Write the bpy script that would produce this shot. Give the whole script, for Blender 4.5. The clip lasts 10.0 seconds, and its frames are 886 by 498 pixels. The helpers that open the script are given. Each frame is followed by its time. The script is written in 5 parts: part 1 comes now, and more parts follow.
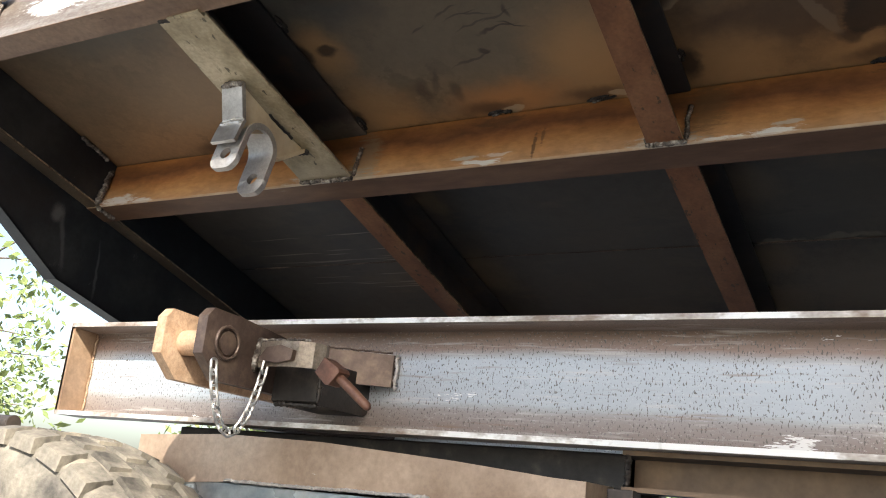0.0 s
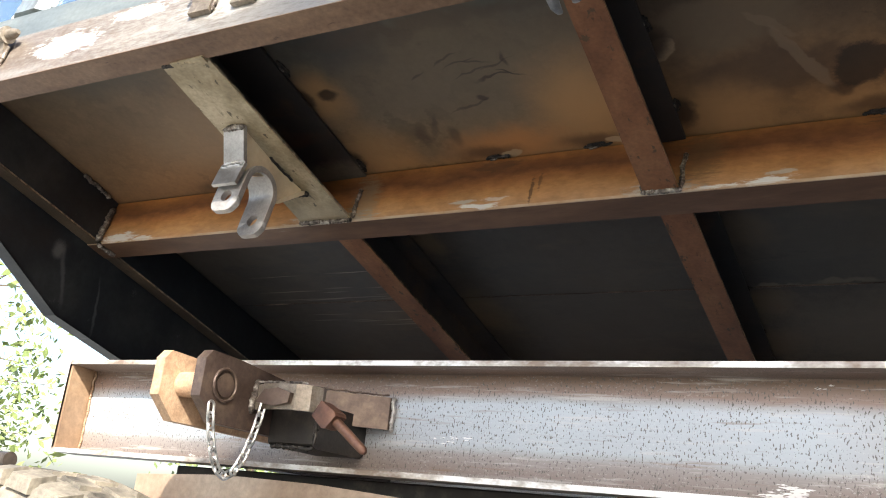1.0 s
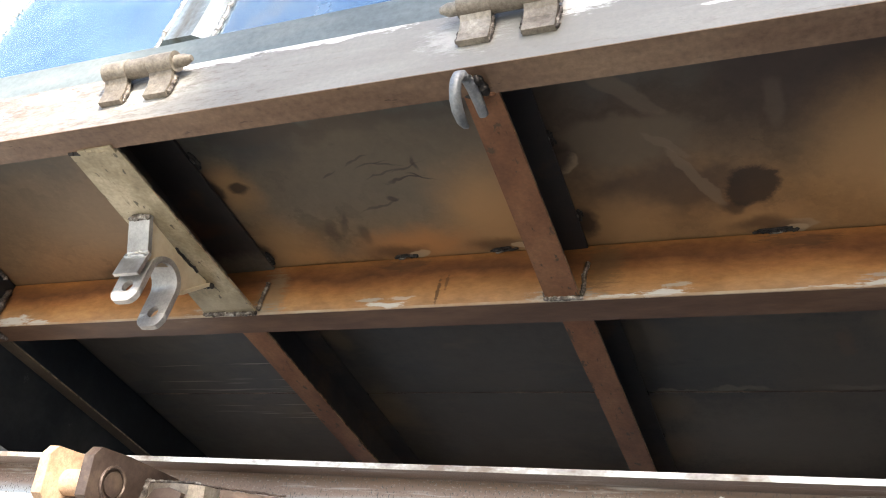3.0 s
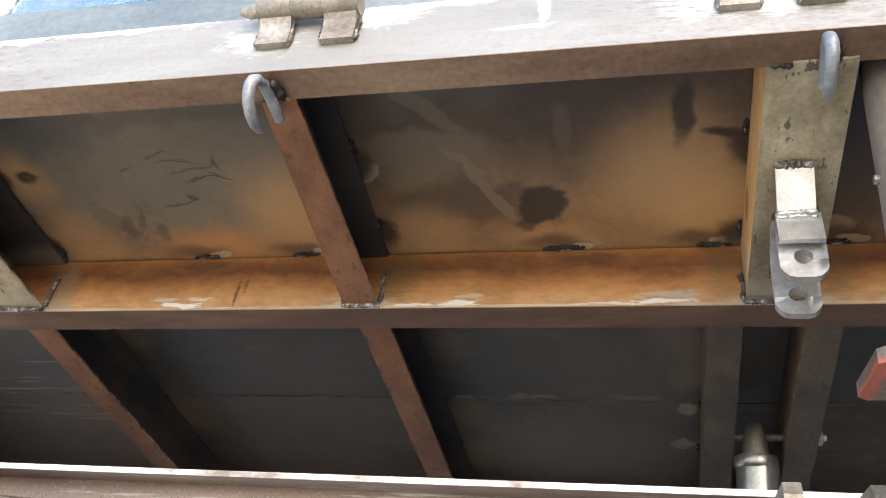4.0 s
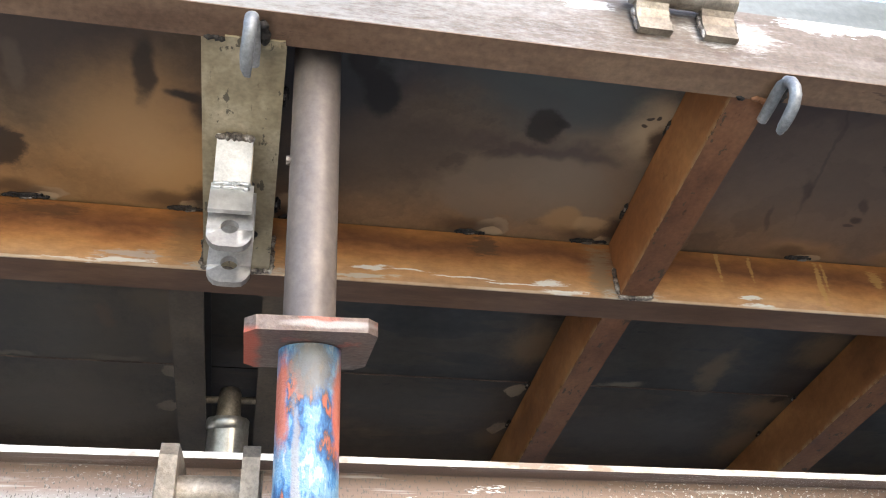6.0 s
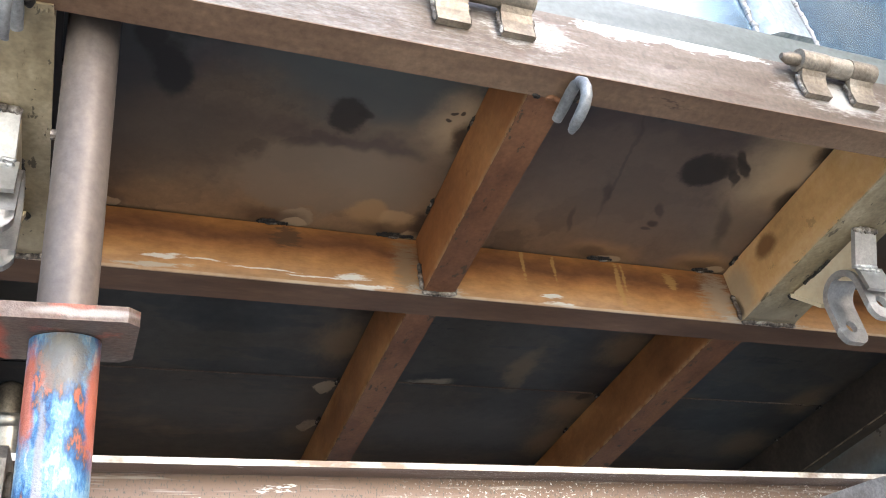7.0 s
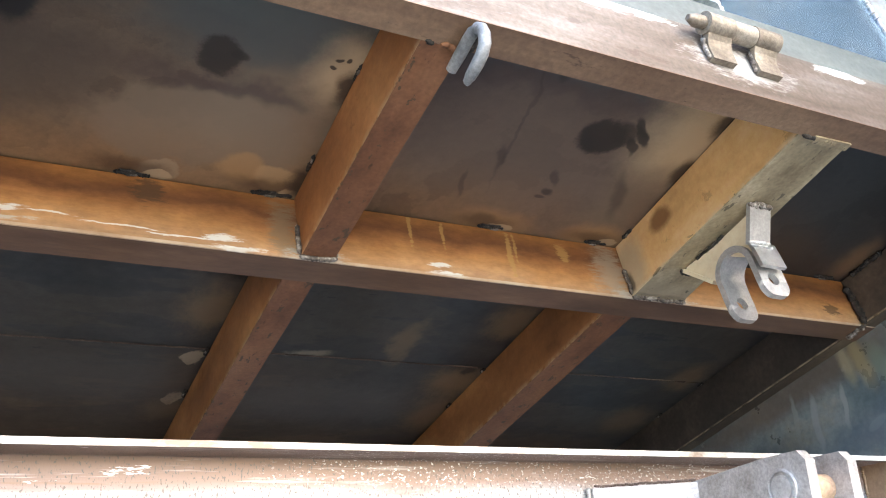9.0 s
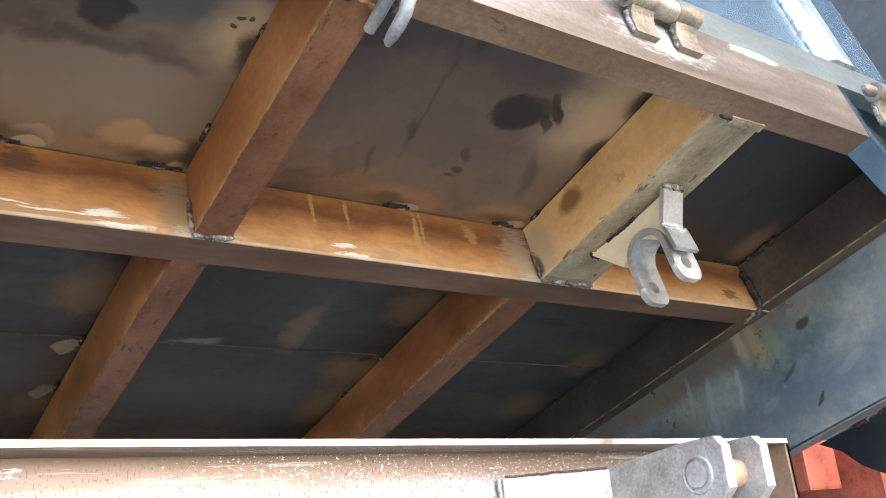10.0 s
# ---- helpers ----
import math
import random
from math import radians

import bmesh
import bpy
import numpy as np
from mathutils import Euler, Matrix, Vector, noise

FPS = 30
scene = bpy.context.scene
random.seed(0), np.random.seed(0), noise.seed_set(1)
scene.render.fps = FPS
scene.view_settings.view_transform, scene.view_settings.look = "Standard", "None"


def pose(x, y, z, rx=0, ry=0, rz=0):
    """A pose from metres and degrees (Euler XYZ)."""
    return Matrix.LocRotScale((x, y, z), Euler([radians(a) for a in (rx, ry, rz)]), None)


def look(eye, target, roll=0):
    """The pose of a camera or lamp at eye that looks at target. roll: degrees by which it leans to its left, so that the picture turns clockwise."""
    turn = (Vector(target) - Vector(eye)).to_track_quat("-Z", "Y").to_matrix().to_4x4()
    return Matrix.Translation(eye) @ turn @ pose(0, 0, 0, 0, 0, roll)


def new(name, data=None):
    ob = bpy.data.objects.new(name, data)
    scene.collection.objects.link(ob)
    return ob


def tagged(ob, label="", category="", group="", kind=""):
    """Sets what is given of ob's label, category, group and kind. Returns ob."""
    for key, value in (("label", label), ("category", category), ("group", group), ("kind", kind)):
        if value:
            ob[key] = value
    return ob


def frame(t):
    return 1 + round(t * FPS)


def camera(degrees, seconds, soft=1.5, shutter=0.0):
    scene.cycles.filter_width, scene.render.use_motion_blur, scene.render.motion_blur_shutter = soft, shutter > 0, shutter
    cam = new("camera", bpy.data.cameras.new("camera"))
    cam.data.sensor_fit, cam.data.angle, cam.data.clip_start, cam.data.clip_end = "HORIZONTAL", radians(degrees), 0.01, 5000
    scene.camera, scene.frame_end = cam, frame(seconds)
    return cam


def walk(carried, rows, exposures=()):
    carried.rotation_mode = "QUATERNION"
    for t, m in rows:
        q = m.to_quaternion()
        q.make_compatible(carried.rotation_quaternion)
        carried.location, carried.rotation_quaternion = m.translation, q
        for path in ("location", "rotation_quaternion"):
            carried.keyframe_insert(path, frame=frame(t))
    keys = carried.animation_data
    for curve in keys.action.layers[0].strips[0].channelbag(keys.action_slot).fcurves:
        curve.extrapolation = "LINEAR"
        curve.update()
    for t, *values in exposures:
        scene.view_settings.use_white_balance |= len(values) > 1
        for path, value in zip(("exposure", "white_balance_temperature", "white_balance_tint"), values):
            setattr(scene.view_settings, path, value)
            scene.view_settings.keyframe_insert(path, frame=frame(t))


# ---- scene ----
EXPOSURES = [(0.0, 1.22), (0.5, 1.27), (1.0, 1.50), (2.0, 1.42), (3.4, 2.15), (4.5, 2.44), (5.5, 2.40), (6.2, 2.44), (8.0, 2.70), (10.0, 3.06)]
cam = camera(51.68, 10.0, 1.0)
PATH = [
    (0, (0.4352, 0.8660, 0.7106), (-0.5511, 2.5192, 1.2529), 5.88),
    (0.5, (0.4441, 0.8666, 0.7199), (-0.5518, 2.5152, 1.2586), 6.08),
    (1, (0.4465, 0.8485, 0.7308), (-0.5353, 2.4830, 1.3340), 6.44),
    (1.5, (0.4420, 0.8278, 0.7411), (-0.5549, 2.4207, 1.4255), 6.66),
    (2, (0.4499, 0.8261, 0.7456), (-0.5481, 2.3975, 1.4773), 7.33),
    (2.2, (0.4576, 0.8252, 0.7479), (-0.5177, 2.4055, 1.4902), 7.45),
    (3.3, (0.4795, 0.8447, 0.7573), (-0.2325, 2.5269, 1.5715), 6.30),
    (3.5, (0.4930, 0.8455, 0.7554), (-0.1416, 2.5536, 1.5798), 5.89),
    (4, (0.5320, 0.8455, 0.7670), (0.0586, 2.6033, 1.5952), 4.93),
    (4.5, (0.5489, 0.8235, 0.7655), (0.2358, 2.6192, 1.5888), 3.53),
    (5, (0.6378, 0.8128, 0.7613), (0.5441, 2.6397, 1.5696), 1.93),
    (5.5, (0.6840, 0.8260, 0.7662), (0.7923, 2.6618, 1.5527), 1.06),
    (6, (0.7555, 0.8491, 0.7749), (1.1185, 2.6508, 1.5633), -0.11),
    (6.2, (0.7701, 0.8567, 0.7781), (1.2146, 2.6420, 1.5626), -1.15),
    (7.3, (0.8496, 0.8648, 0.7802), (1.6056, 2.5469, 1.5544), -2.86),
    (7.5, (0.8555, 0.8650, 0.7829), (1.6550, 2.5289, 1.5525), -3.24),
    (8, (0.8712, 0.8697, 0.7844), (1.7615, 2.4904, 1.5463), -3.62),
    (8.5, (0.8816, 0.8898, 0.7871), (1.8004, 2.5048, 1.5271), -3.60),
    (9, (0.8839, 0.9605, 0.8087), (1.7981, 2.5917, 1.5181), -3.57),
    (9.5, (0.8912, 1.0431, 0.8227), (1.9177, 2.6203, 1.4996), -4.69),
    (10, (0.8899, 1.0580, 0.8323), (2.0323, 2.5600, 1.4953), -5.93),
]
walk(cam, [(t, look(eye, target, roll)) for t, eye, target, roll in PATH], EXPOSURES)

# ---- world and sun ----
SUN_FROM = Vector((0.77, -1.0, 0.90)).normalized()
world = bpy.data.worlds.new("sky")
world.use_nodes = True
scene.world = world
_n, _l = world.node_tree.nodes, world.node_tree.links
sky = _n.new("ShaderNodeTexSky")
sky.sky_type, sky.sun_disc = "NISHITA", False
sky.sun_elevation = math.asin(SUN_FROM.z)
sky.sun_rotation = math.atan2(SUN_FROM.x, SUN_FROM.y)
sky.air_density, sky.dust_density = 1.0, 3.0
_l.new(sky.outputs[0], _n["Background"].inputs[0])
_n["Background"].inputs[1].default_value = 0.15
sun = new("sun", bpy.data.lights.new("sun", "SUN"))
sun.data.energy, sun.data.angle, sun.data.color = 5.0, radians(0.6), (1.0, 0.93, 0.82)
sun.matrix_world = look((8, -8, 8), Vector((8, -8, 8)) - SUN_FROM)


# ---- materials ----
def material(name):
    m = bpy.data.materials.new(name)
    m.use_nodes = True
    return m, m.node_tree.nodes, m.node_tree.links, m.node_tree.nodes["Principled BSDF"]


def noise_node(n, l, coord, scale, detail=4.0, rough=0.6, stretch=(1, 1, 1), shift=(0, 0, 0)):
    mp = n.new("ShaderNodeMapping")
    mp.inputs["Scale"].default_value, mp.inputs["Location"].default_value = stretch, shift
    l.new(coord, mp.inputs["Vector"])
    t = n.new("ShaderNodeTexNoise")
    t.inputs["Scale"].default_value, t.inputs["Detail"].default_value, t.inputs["Roughness"].default_value = scale, detail, rough
    l.new(mp.outputs[0], t.inputs["Vector"])
    return t.outputs["Fac"]


def ramp_node(n, l, fac, stops):
    r = n.new("ShaderNodeValToRGB")
    e = r.color_ramp.elements
    while len(e) < len(stops):
        e.new(0.5)
    for el, (p, c) in zip(e, stops):
        el.position, el.color = p, (*c, 1) if len(c) == 3 else (c[0], c[0], c[0], 1)
    l.new(fac, r.inputs[0])
    return r.outputs[0]


def mix_node(n, l, kind, fac, a, b):
    m = n.new("ShaderNodeMix")
    m.data_type, m.blend_type = "RGBA", kind
    for sock, v in ((m.inputs[0], fac), (m.inputs[6], a), (m.inputs[7], b)):
        if isinstance(v, (int, float)):
            sock.default_value = v
        elif isinstance(v, tuple):
            sock.default_value = (*v, 1)
        else:
            l.new(v, sock)
    return m.outputs[2]


def steel(name, stops, rough=0.55, metal=0.25, scale=3.0, stretch=(1, 1, 1), fine=90.0, fine_amt=0.2, bump=0.08,
          scratch=0.0, scratch_col=(0.62, 0.60, 0.56), scratch_pos=0.66, vary=False):
    """Mill-scale, rust and primer on steel: broad tints, fine grain and, where asked for, bare scraped patches."""
    m, n, l, p = material(name)
    tc = n.new("ShaderNodeTexCoord").outputs["Object"]
    if vary:
        add = n.new("ShaderNodeVectorMath")
        oi = n.new("ShaderNodeObjectInfo")
        mul = n.new("ShaderNodeMath")
        mul.operation, mul.inputs[1].default_value = "MULTIPLY", 37.0
        l.new(oi.outputs["Random"], mul.inputs[0])
        l.new(tc, add.inputs[0]), l.new(mul.outputs[0], add.inputs[1])
        tc = add.outputs[0]
    col = ramp_node(n, l, noise_node(n, l, tc, scale, 5, 0.62, stretch), stops)
    grain = noise_node(n, l, tc, fine, 3, 0.7)
    col = mix_node(n, l, "OVERLAY", fine_amt, col, ramp_node(n, l, grain, [(0.3, (0.15,)), (0.7, (0.85,))]))
    rg = n.new("ShaderNodeMapRange")
    rg.inputs["To Min"].default_value, rg.inputs["To Max"].default_value = rough - 0.12, rough + 0.15
    l.new(noise_node(n, l, tc, 11.0, 4), rg.inputs["Value"])
    if scratch:
        f = ramp_node(n, l, noise_node(n, l, tc, 9.0, 6, 0.75, (0.5, 1.6, 1.6), (3, 1, 2)), [(scratch_pos, (0,)), (scratch_pos + 0.03, (1,))])
        sc = n.new("ShaderNodeMath")
        sc.operation, sc.inputs[1].default_value = "MULTIPLY", scratch
        l.new(f, sc.inputs[0])
        col = mix_node(n, l, "MIX", sc.outputs[0], col, scratch_col)
    l.new(col, p.inputs["Base Color"])
    l.new(rg.outputs[0], p.inputs["Roughness"])
    p.inputs["Metallic"].default_value = metal
    b = n.new("ShaderNodeBump")
    b.inputs["Strength"].default_value, b.inputs["Distance"].default_value = bump, 0.004
    l.new(grain, b.inputs["Height"])
    l.new(b.outputs[0], p.inputs["Normal"])
    return m


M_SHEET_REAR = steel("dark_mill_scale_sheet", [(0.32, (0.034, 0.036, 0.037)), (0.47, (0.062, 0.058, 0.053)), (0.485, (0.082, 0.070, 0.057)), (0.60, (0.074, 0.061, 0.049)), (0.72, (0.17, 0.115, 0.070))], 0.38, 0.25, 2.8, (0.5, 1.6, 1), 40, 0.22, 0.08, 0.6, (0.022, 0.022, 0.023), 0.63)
M_EDGE = steel("scraped_edge_channel", [(0.30, (0.095, 0.066, 0.047)), (0.50, (0.155, 0.122, 0.098)), (0.68, (0.24, 0.215, 0.190))], 0.42, 0.18, 7.0, (0.35, 2, 2.4), 110, 0.35, 0.10, 0.55, (0.10, 0.060, 0.040), 0.60)
M_PLATE = steel("blue_grey_end_plate", [(0.30, (0.15, 0.20, 0.225)), (0.46, (0.25, 0.315, 0.345)), (0.58, (0.38, 0.42, 0.43)), (0.70, (0.52, 0.49, 0.40))], 0.30, 0.4, 3.4, (1, 1.2, 1.6), 60, 0.2, 0.06, 0.7, (0.55, 0.58, 0.60), 0.65)
# navy paints shade on the left plate and web; the flap is navy
M_NAVY = steel("navy_plate_and_shade", [(0.30, (0.012, 0.015, 0.020)), (0.52, (0.022, 0.027, 0.034)), (0.72, (0.055, 0.060, 0.064))], 0.36, 0.3, 3.5, (1, 1, 1), 60, 0.2, 0.06, 0.5, (0.11, 0.115, 0.12), 0.66)
M_BOARD = steel("pale_blue_sheet", [(0.30, (0.19, 0.30, 0.41)), (0.50, (0.27, 0.40, 0.52)), (0.66, (0.36, 0.46, 0.53)), (0.76, (0.48, 0.51, 0.50))], 0.20, 0.75, 3.4, (1, 1, 1), 70, 0.08, 0.02, 0.8, (0.42, 0.44, 0.44), 0.67)
M_HINGE = steel("dull_hinge_steel", [(0.30, (0.16, 0.13, 0.10)), (0.55, (0.30, 0.26, 0.21)), (0.75, (0.46, 0.42, 0.36))], 0.45, 0.4, 14, (1, 1, 1), 160, 0.4, 0.25, vary=True)
M_BARE = steel("ground_bare_steel", [(0.32, (0.33, 0.315, 0.30)), (0.52, (0.44, 0.425, 0.41)), (0.68, (0.56, 0.545, 0.52))], 0.34, 0.4, 16, (1, 1, 1), 200, 0.2, 0.10, vary=True)
M_SHINE = steel("polished_strap_steel", [(0.30, (0.42, 0.41, 0.39)), (0.50, (0.62, 0.62, 0.61)), (0.70, (0.80, 0.80, 0.79))], 0.30, 0.8, 26, (1, 1, 1), 160, 0.08, 0.04, vary=True)
M_CREAM = steel("cream_heat_bleached_plate", [(0.30, (0.60, 0.49, 0.33)), (0.55, (0.78, 0.66, 0.47)), (0.75, (0.86, 0.76, 0.58))], 0.5, 0.1, 9, (1, 1, 1), 90, 0.15, 0.06)
M_WELD = steel("weld_metal", [(0.34, (0.055, 0.045, 0.04)), (0.52, (0.20, 0.17, 0.145)), (0.66, (0.50, 0.47, 0.43))], 0.4, 0.5, 70, (1, 1, 1), 260, 0.5, 0.6)
M_BURN = steel("burnt_weld", [(0.30, (0.015, 0.013, 0.012)), (0.55, (0.04, 0.034, 0.03)), (0.75, (0.14, 0.12, 0.10))], 0.6, 0.3, 70, (1, 1, 1), 260, 0.4, 0.5)
M_LUG = steel("rusty_lug_plate", [(0.30, (0.055, 0.036, 0.028)), (0.52, (0.125, 0.088, 0.072)), (0.75, (0.29, 0.21, 0.15))], 0.42, 0.3, 12, (1, 1, 1), 110, 0.2, 0.15, vary=True)
M_HANDLE = steel("rust_handle", [(0.30, (0.055, 0.028, 0.020)), (0.52, (0.150, 0.072, 0.046)), (0.75, (0.29, 0.155, 0.095))], 0.5, 0.1, 20, (1, 1, 1), 120, 0.2, 0.15)
M_GREY = steel("grey_painted_rod", [(0.30, (0.16, 0.17, 0.18)), (0.55, (0.27, 0.28, 0.29)), (0.75, (0.42, 0.42, 0.42))], 0.42, 0.3, 24, (1, 1, 1), 200, 0.3, 0.2)
M_PALE = steel("pale_scaled_plate", [(0.30, (0.34, 0.30, 0.27)), (0.55, (0.55, 0.53, 0.52)), (0.75, (0.72, 0.71, 0.69))], 0.4, 0.35, 10, (1, 1, 1), 170, 0.35, 0.2)
M_FLANGE = steel("rusty_flange_plate", [(0.30, (0.42, 0.11, 0.07)), (0.38, (0.14, 0.09, 0.07)), (0.55, (0.18, 0.145, 0.13)), (0.74, (0.30, 0.27, 0.25))], 0.5, 0.2, 11, (1, 1, 1), 150, 0.4, 0.3)
# orange oxide, lightened for the sun on the left lug
M_ORANGE = steel("orange_oxide", [(0.30, (0.40, 0.25, 0.15)), (0.55, (0.56, 0.39, 0.26)), (0.75, (0.68, 0.52, 0.38))], 0.6, 0.1, 14, (1, 1, 1), 150, 0.3, 0.2)
M_TUBE = steel("primered_tube", [(0.30, (0.10, 0.078, 0.064)), (0.52, (0.155, 0.130, 0.116)), (0.75, (0.23, 0.18, 0.14))], 0.46, 0.2, 9, (1, 1, 0.4), 90, 0.25, 0.08, 0.5, (0.26, 0.16, 0.10), 0.64)
M_RED = steel("red_paint_worn", [(0.30, (0.12, 0.05, 0.035)), (0.48, (0.42, 0.10, 0.06)), (0.72, (0.58, 0.17, 0.10))], 0.45, 0.0, 10, (1, 1, 1), 120, 0.3, 0.2)
M_BLUE = steel("blue_paint_chipped", [(0.38, (0.50, 0.14, 0.08)), (0.415, (0.13, 0.10, 0.10)), (0.44, (0.04, 0.10, 0.24)), (0.51, (0.08, 0.23, 0.45)), (0.55, (0.22, 0.38, 0.52)), (0.60, (0.16, 0.32, 0.50)), (0.66, (0.50, 0.56, 0.58))], 0.34, 0.0, 46, (1, 1, 0.4), 120, 0.3, 0.5)
M_CHROME = steel("polished_cylinder", [(0.30, (0.24, 0.23, 0.21)), (0.70, (0.48, 0.47, 0.45))], 0.3, 0.8, 20, (1, 1, 1), 150, 0.2, 0.05)
M_CHAIN = steel("galvanised_chain", [(0.30, (0.50, 0.50, 0.49)), (0.70, (0.78, 0.78, 0.76))], 0.3, 0.85, 60, (1, 1, 1), 200, 0.2, 0.1)
M_DARK = steel("dark_underframe", [(0.30, (0.035, 0.03, 0.027)), (0.55, (0.075, 0.06, 0.05)), (0.75, (0.15, 0.115, 0.085))], 0.5, 0.2, 5, (1, 1, 1), 80, 0.2, 0.1)
M_ENDCAP = steel("rusty_endcap", [(0.30, (0.20, 0.13, 0.085)), (0.55, (0.33, 0.22, 0.14)), (0.75, (0.44, 0.33, 0.23))], 0.5, 0.2, 9, (1, 1, 1), 90, 0.2, 0.1)
M_BLACK = steel("black_tube_and_gap_plate", [(0.30, (0.016, 0.015, 0.014)), (0.55, (0.035, 0.031, 0.028)), (0.75, (0.09, 0.075, 0.06))], 0.4, 0.3, 18, (1, 1, 1), 90, 0.2, 0.2)
M_SHADE_WALL = steel("dark_shade_wall", [(0.30, (0.035, 0.035, 0.036)), (0.70, (0.07, 0.068, 0.066))], 0.8, 0.0, 1.5, (1, 1, 1), 20, 0.2, 0.1)
M_BROWN = steel("brown_primer_beam", [(0.30, (0.27, 0.19, 0.13)), (0.52, (0.43, 0.325, 0.24)), (0.74, (0.56, 0.46, 0.36))], 0.36, 0.25, 4, (1, 1, 1), 80, 0.2, 0.06, 0.7, (0.75, 0.74, 0.71), 0.66)
M_RUBBER = steel("dusty_rubber", [(0.32, (0.05, 0.046, 0.04)), (0.48, (0.16, 0.145, 0.12)), (0.68, (0.30, 0.27, 0.215))], 0.75, 0.0, 11, (1, 1, 1), 90, 0.3, 0.3)
M_GROUND = steel("grey_dusty_ground", [(0.30, (0.152, 0.155, 0.150)), (0.52, (0.208, 0.213, 0.206)), (0.74, (0.275, 0.281, 0.270))], 0.9, 0.0, 0.9, (1, 1, 1), 30, 0.4, 0.5)
M_LEAF = steel("leaf_green", [(0.30, (0.12, 0.17, 0.05)), (0.55, (0.20, 0.26, 0.09)), (0.75, (0.32, 0.36, 0.16))], 0.6, 0.0, 3, (1, 1, 1), 40, 0.3, 0.1)
M_BARK = steel("bark", [(0.30, (0.08, 0.06, 0.045)), (0.70, (0.20, 0.16, 0.12))], 0.9, 0.0, 8, (1, 1, 0.3), 60, 0.5, 0.6)
M_WALL = steel("tan_plaster", [(0.30, (0.36, 0.29, 0.20)), (0.70, (0.48, 0.40, 0.29))], 0.9, 0.0, 2, (1, 1, 1), 50, 0.3, 0.2)


def add_blots(n, l, tc, col, blots, plane="xy", wobble=0.05, rag=0.0, streak=(1, 1, 1)):
    """Stains, scrapes and painted light: ellipses with an uneven rim, each (a, b, ra, rb, colour, amount, softness)."""
    wob = n.new("ShaderNodeTexNoise")
    wob.inputs["Scale"].default_value, wob.inputs["Detail"].default_value = 14.0, 3.0
    l.new(tc, wob.inputs["Vector"])
    sub = n.new("ShaderNodeVectorMath")
    sub.operation = "SUBTRACT"
    l.new(wob.outputs["Color"], sub.inputs[0])
    sub.inputs[1].default_value = (0.5, 0.5, 0.5)
    sca = n.new("ShaderNodeVectorMath")
    sca.operation = "SCALE"
    sca.inputs["Scale"].default_value = wobble
    l.new(sub.outputs[0], sca.inputs[0])
    add = n.new("ShaderNodeVectorMath")
    l.new(tc, add.inputs[0]), l.new(sca.outputs[0], add.inputs[1])
    fray = noise_node(n, l, tc, 55.0, 6, 0.8, streak)
    for a, b, ra, rb, c, amount, soft, *turn in blots:
        mp = n.new("ShaderNodeMapping")
        mp.vector_type = "TEXTURE"
        mp.inputs["Location"].default_value = {"xy": (a, b, 0), "xz": (a, 0, b), "yz": (0, a, b)}[plane]
        mp.inputs["Scale"].default_value = {"xy": (ra, rb, 1000), "xz": (ra, 1000, rb), "yz": (1000, ra, rb)}[plane]
        if turn:
            mp.inputs["Rotation"].default_value = (radians(turn[0]), 0, 0) if plane == "yz" else (0, 0, radians(turn[0]))
        l.new(add.outputs[0], mp.inputs["Vector"])
        ln = n.new("ShaderNodeVectorMath")
        ln.operation = "LENGTH"
        l.new(mp.outputs[0], ln.inputs[0])
        out = ln.outputs["Value"]
        if rag:
            q = n.new("ShaderNodeMath")
            q.operation, q.inputs[1].default_value = "MULTIPLY_ADD", rag
            l.new(fray, q.inputs[0]), l.new(out, q.inputs[2])
            out = q.outputs[0]
        f = n.new("ShaderNodeMapRange")
        f.interpolation_type = "SMOOTHSTEP"
        f.inputs["From Min"].default_value, f.inputs["From Max"].default_value = 1.0 + soft + rag * 0.5, 1.0 - soft + rag * 0.5
        f.inputs["To Max"].default_value = amount
        l.new(out, f.inputs["Value"])
        col = mix_node(n, l, "MIX", f.outputs[0], col, c)
    return col


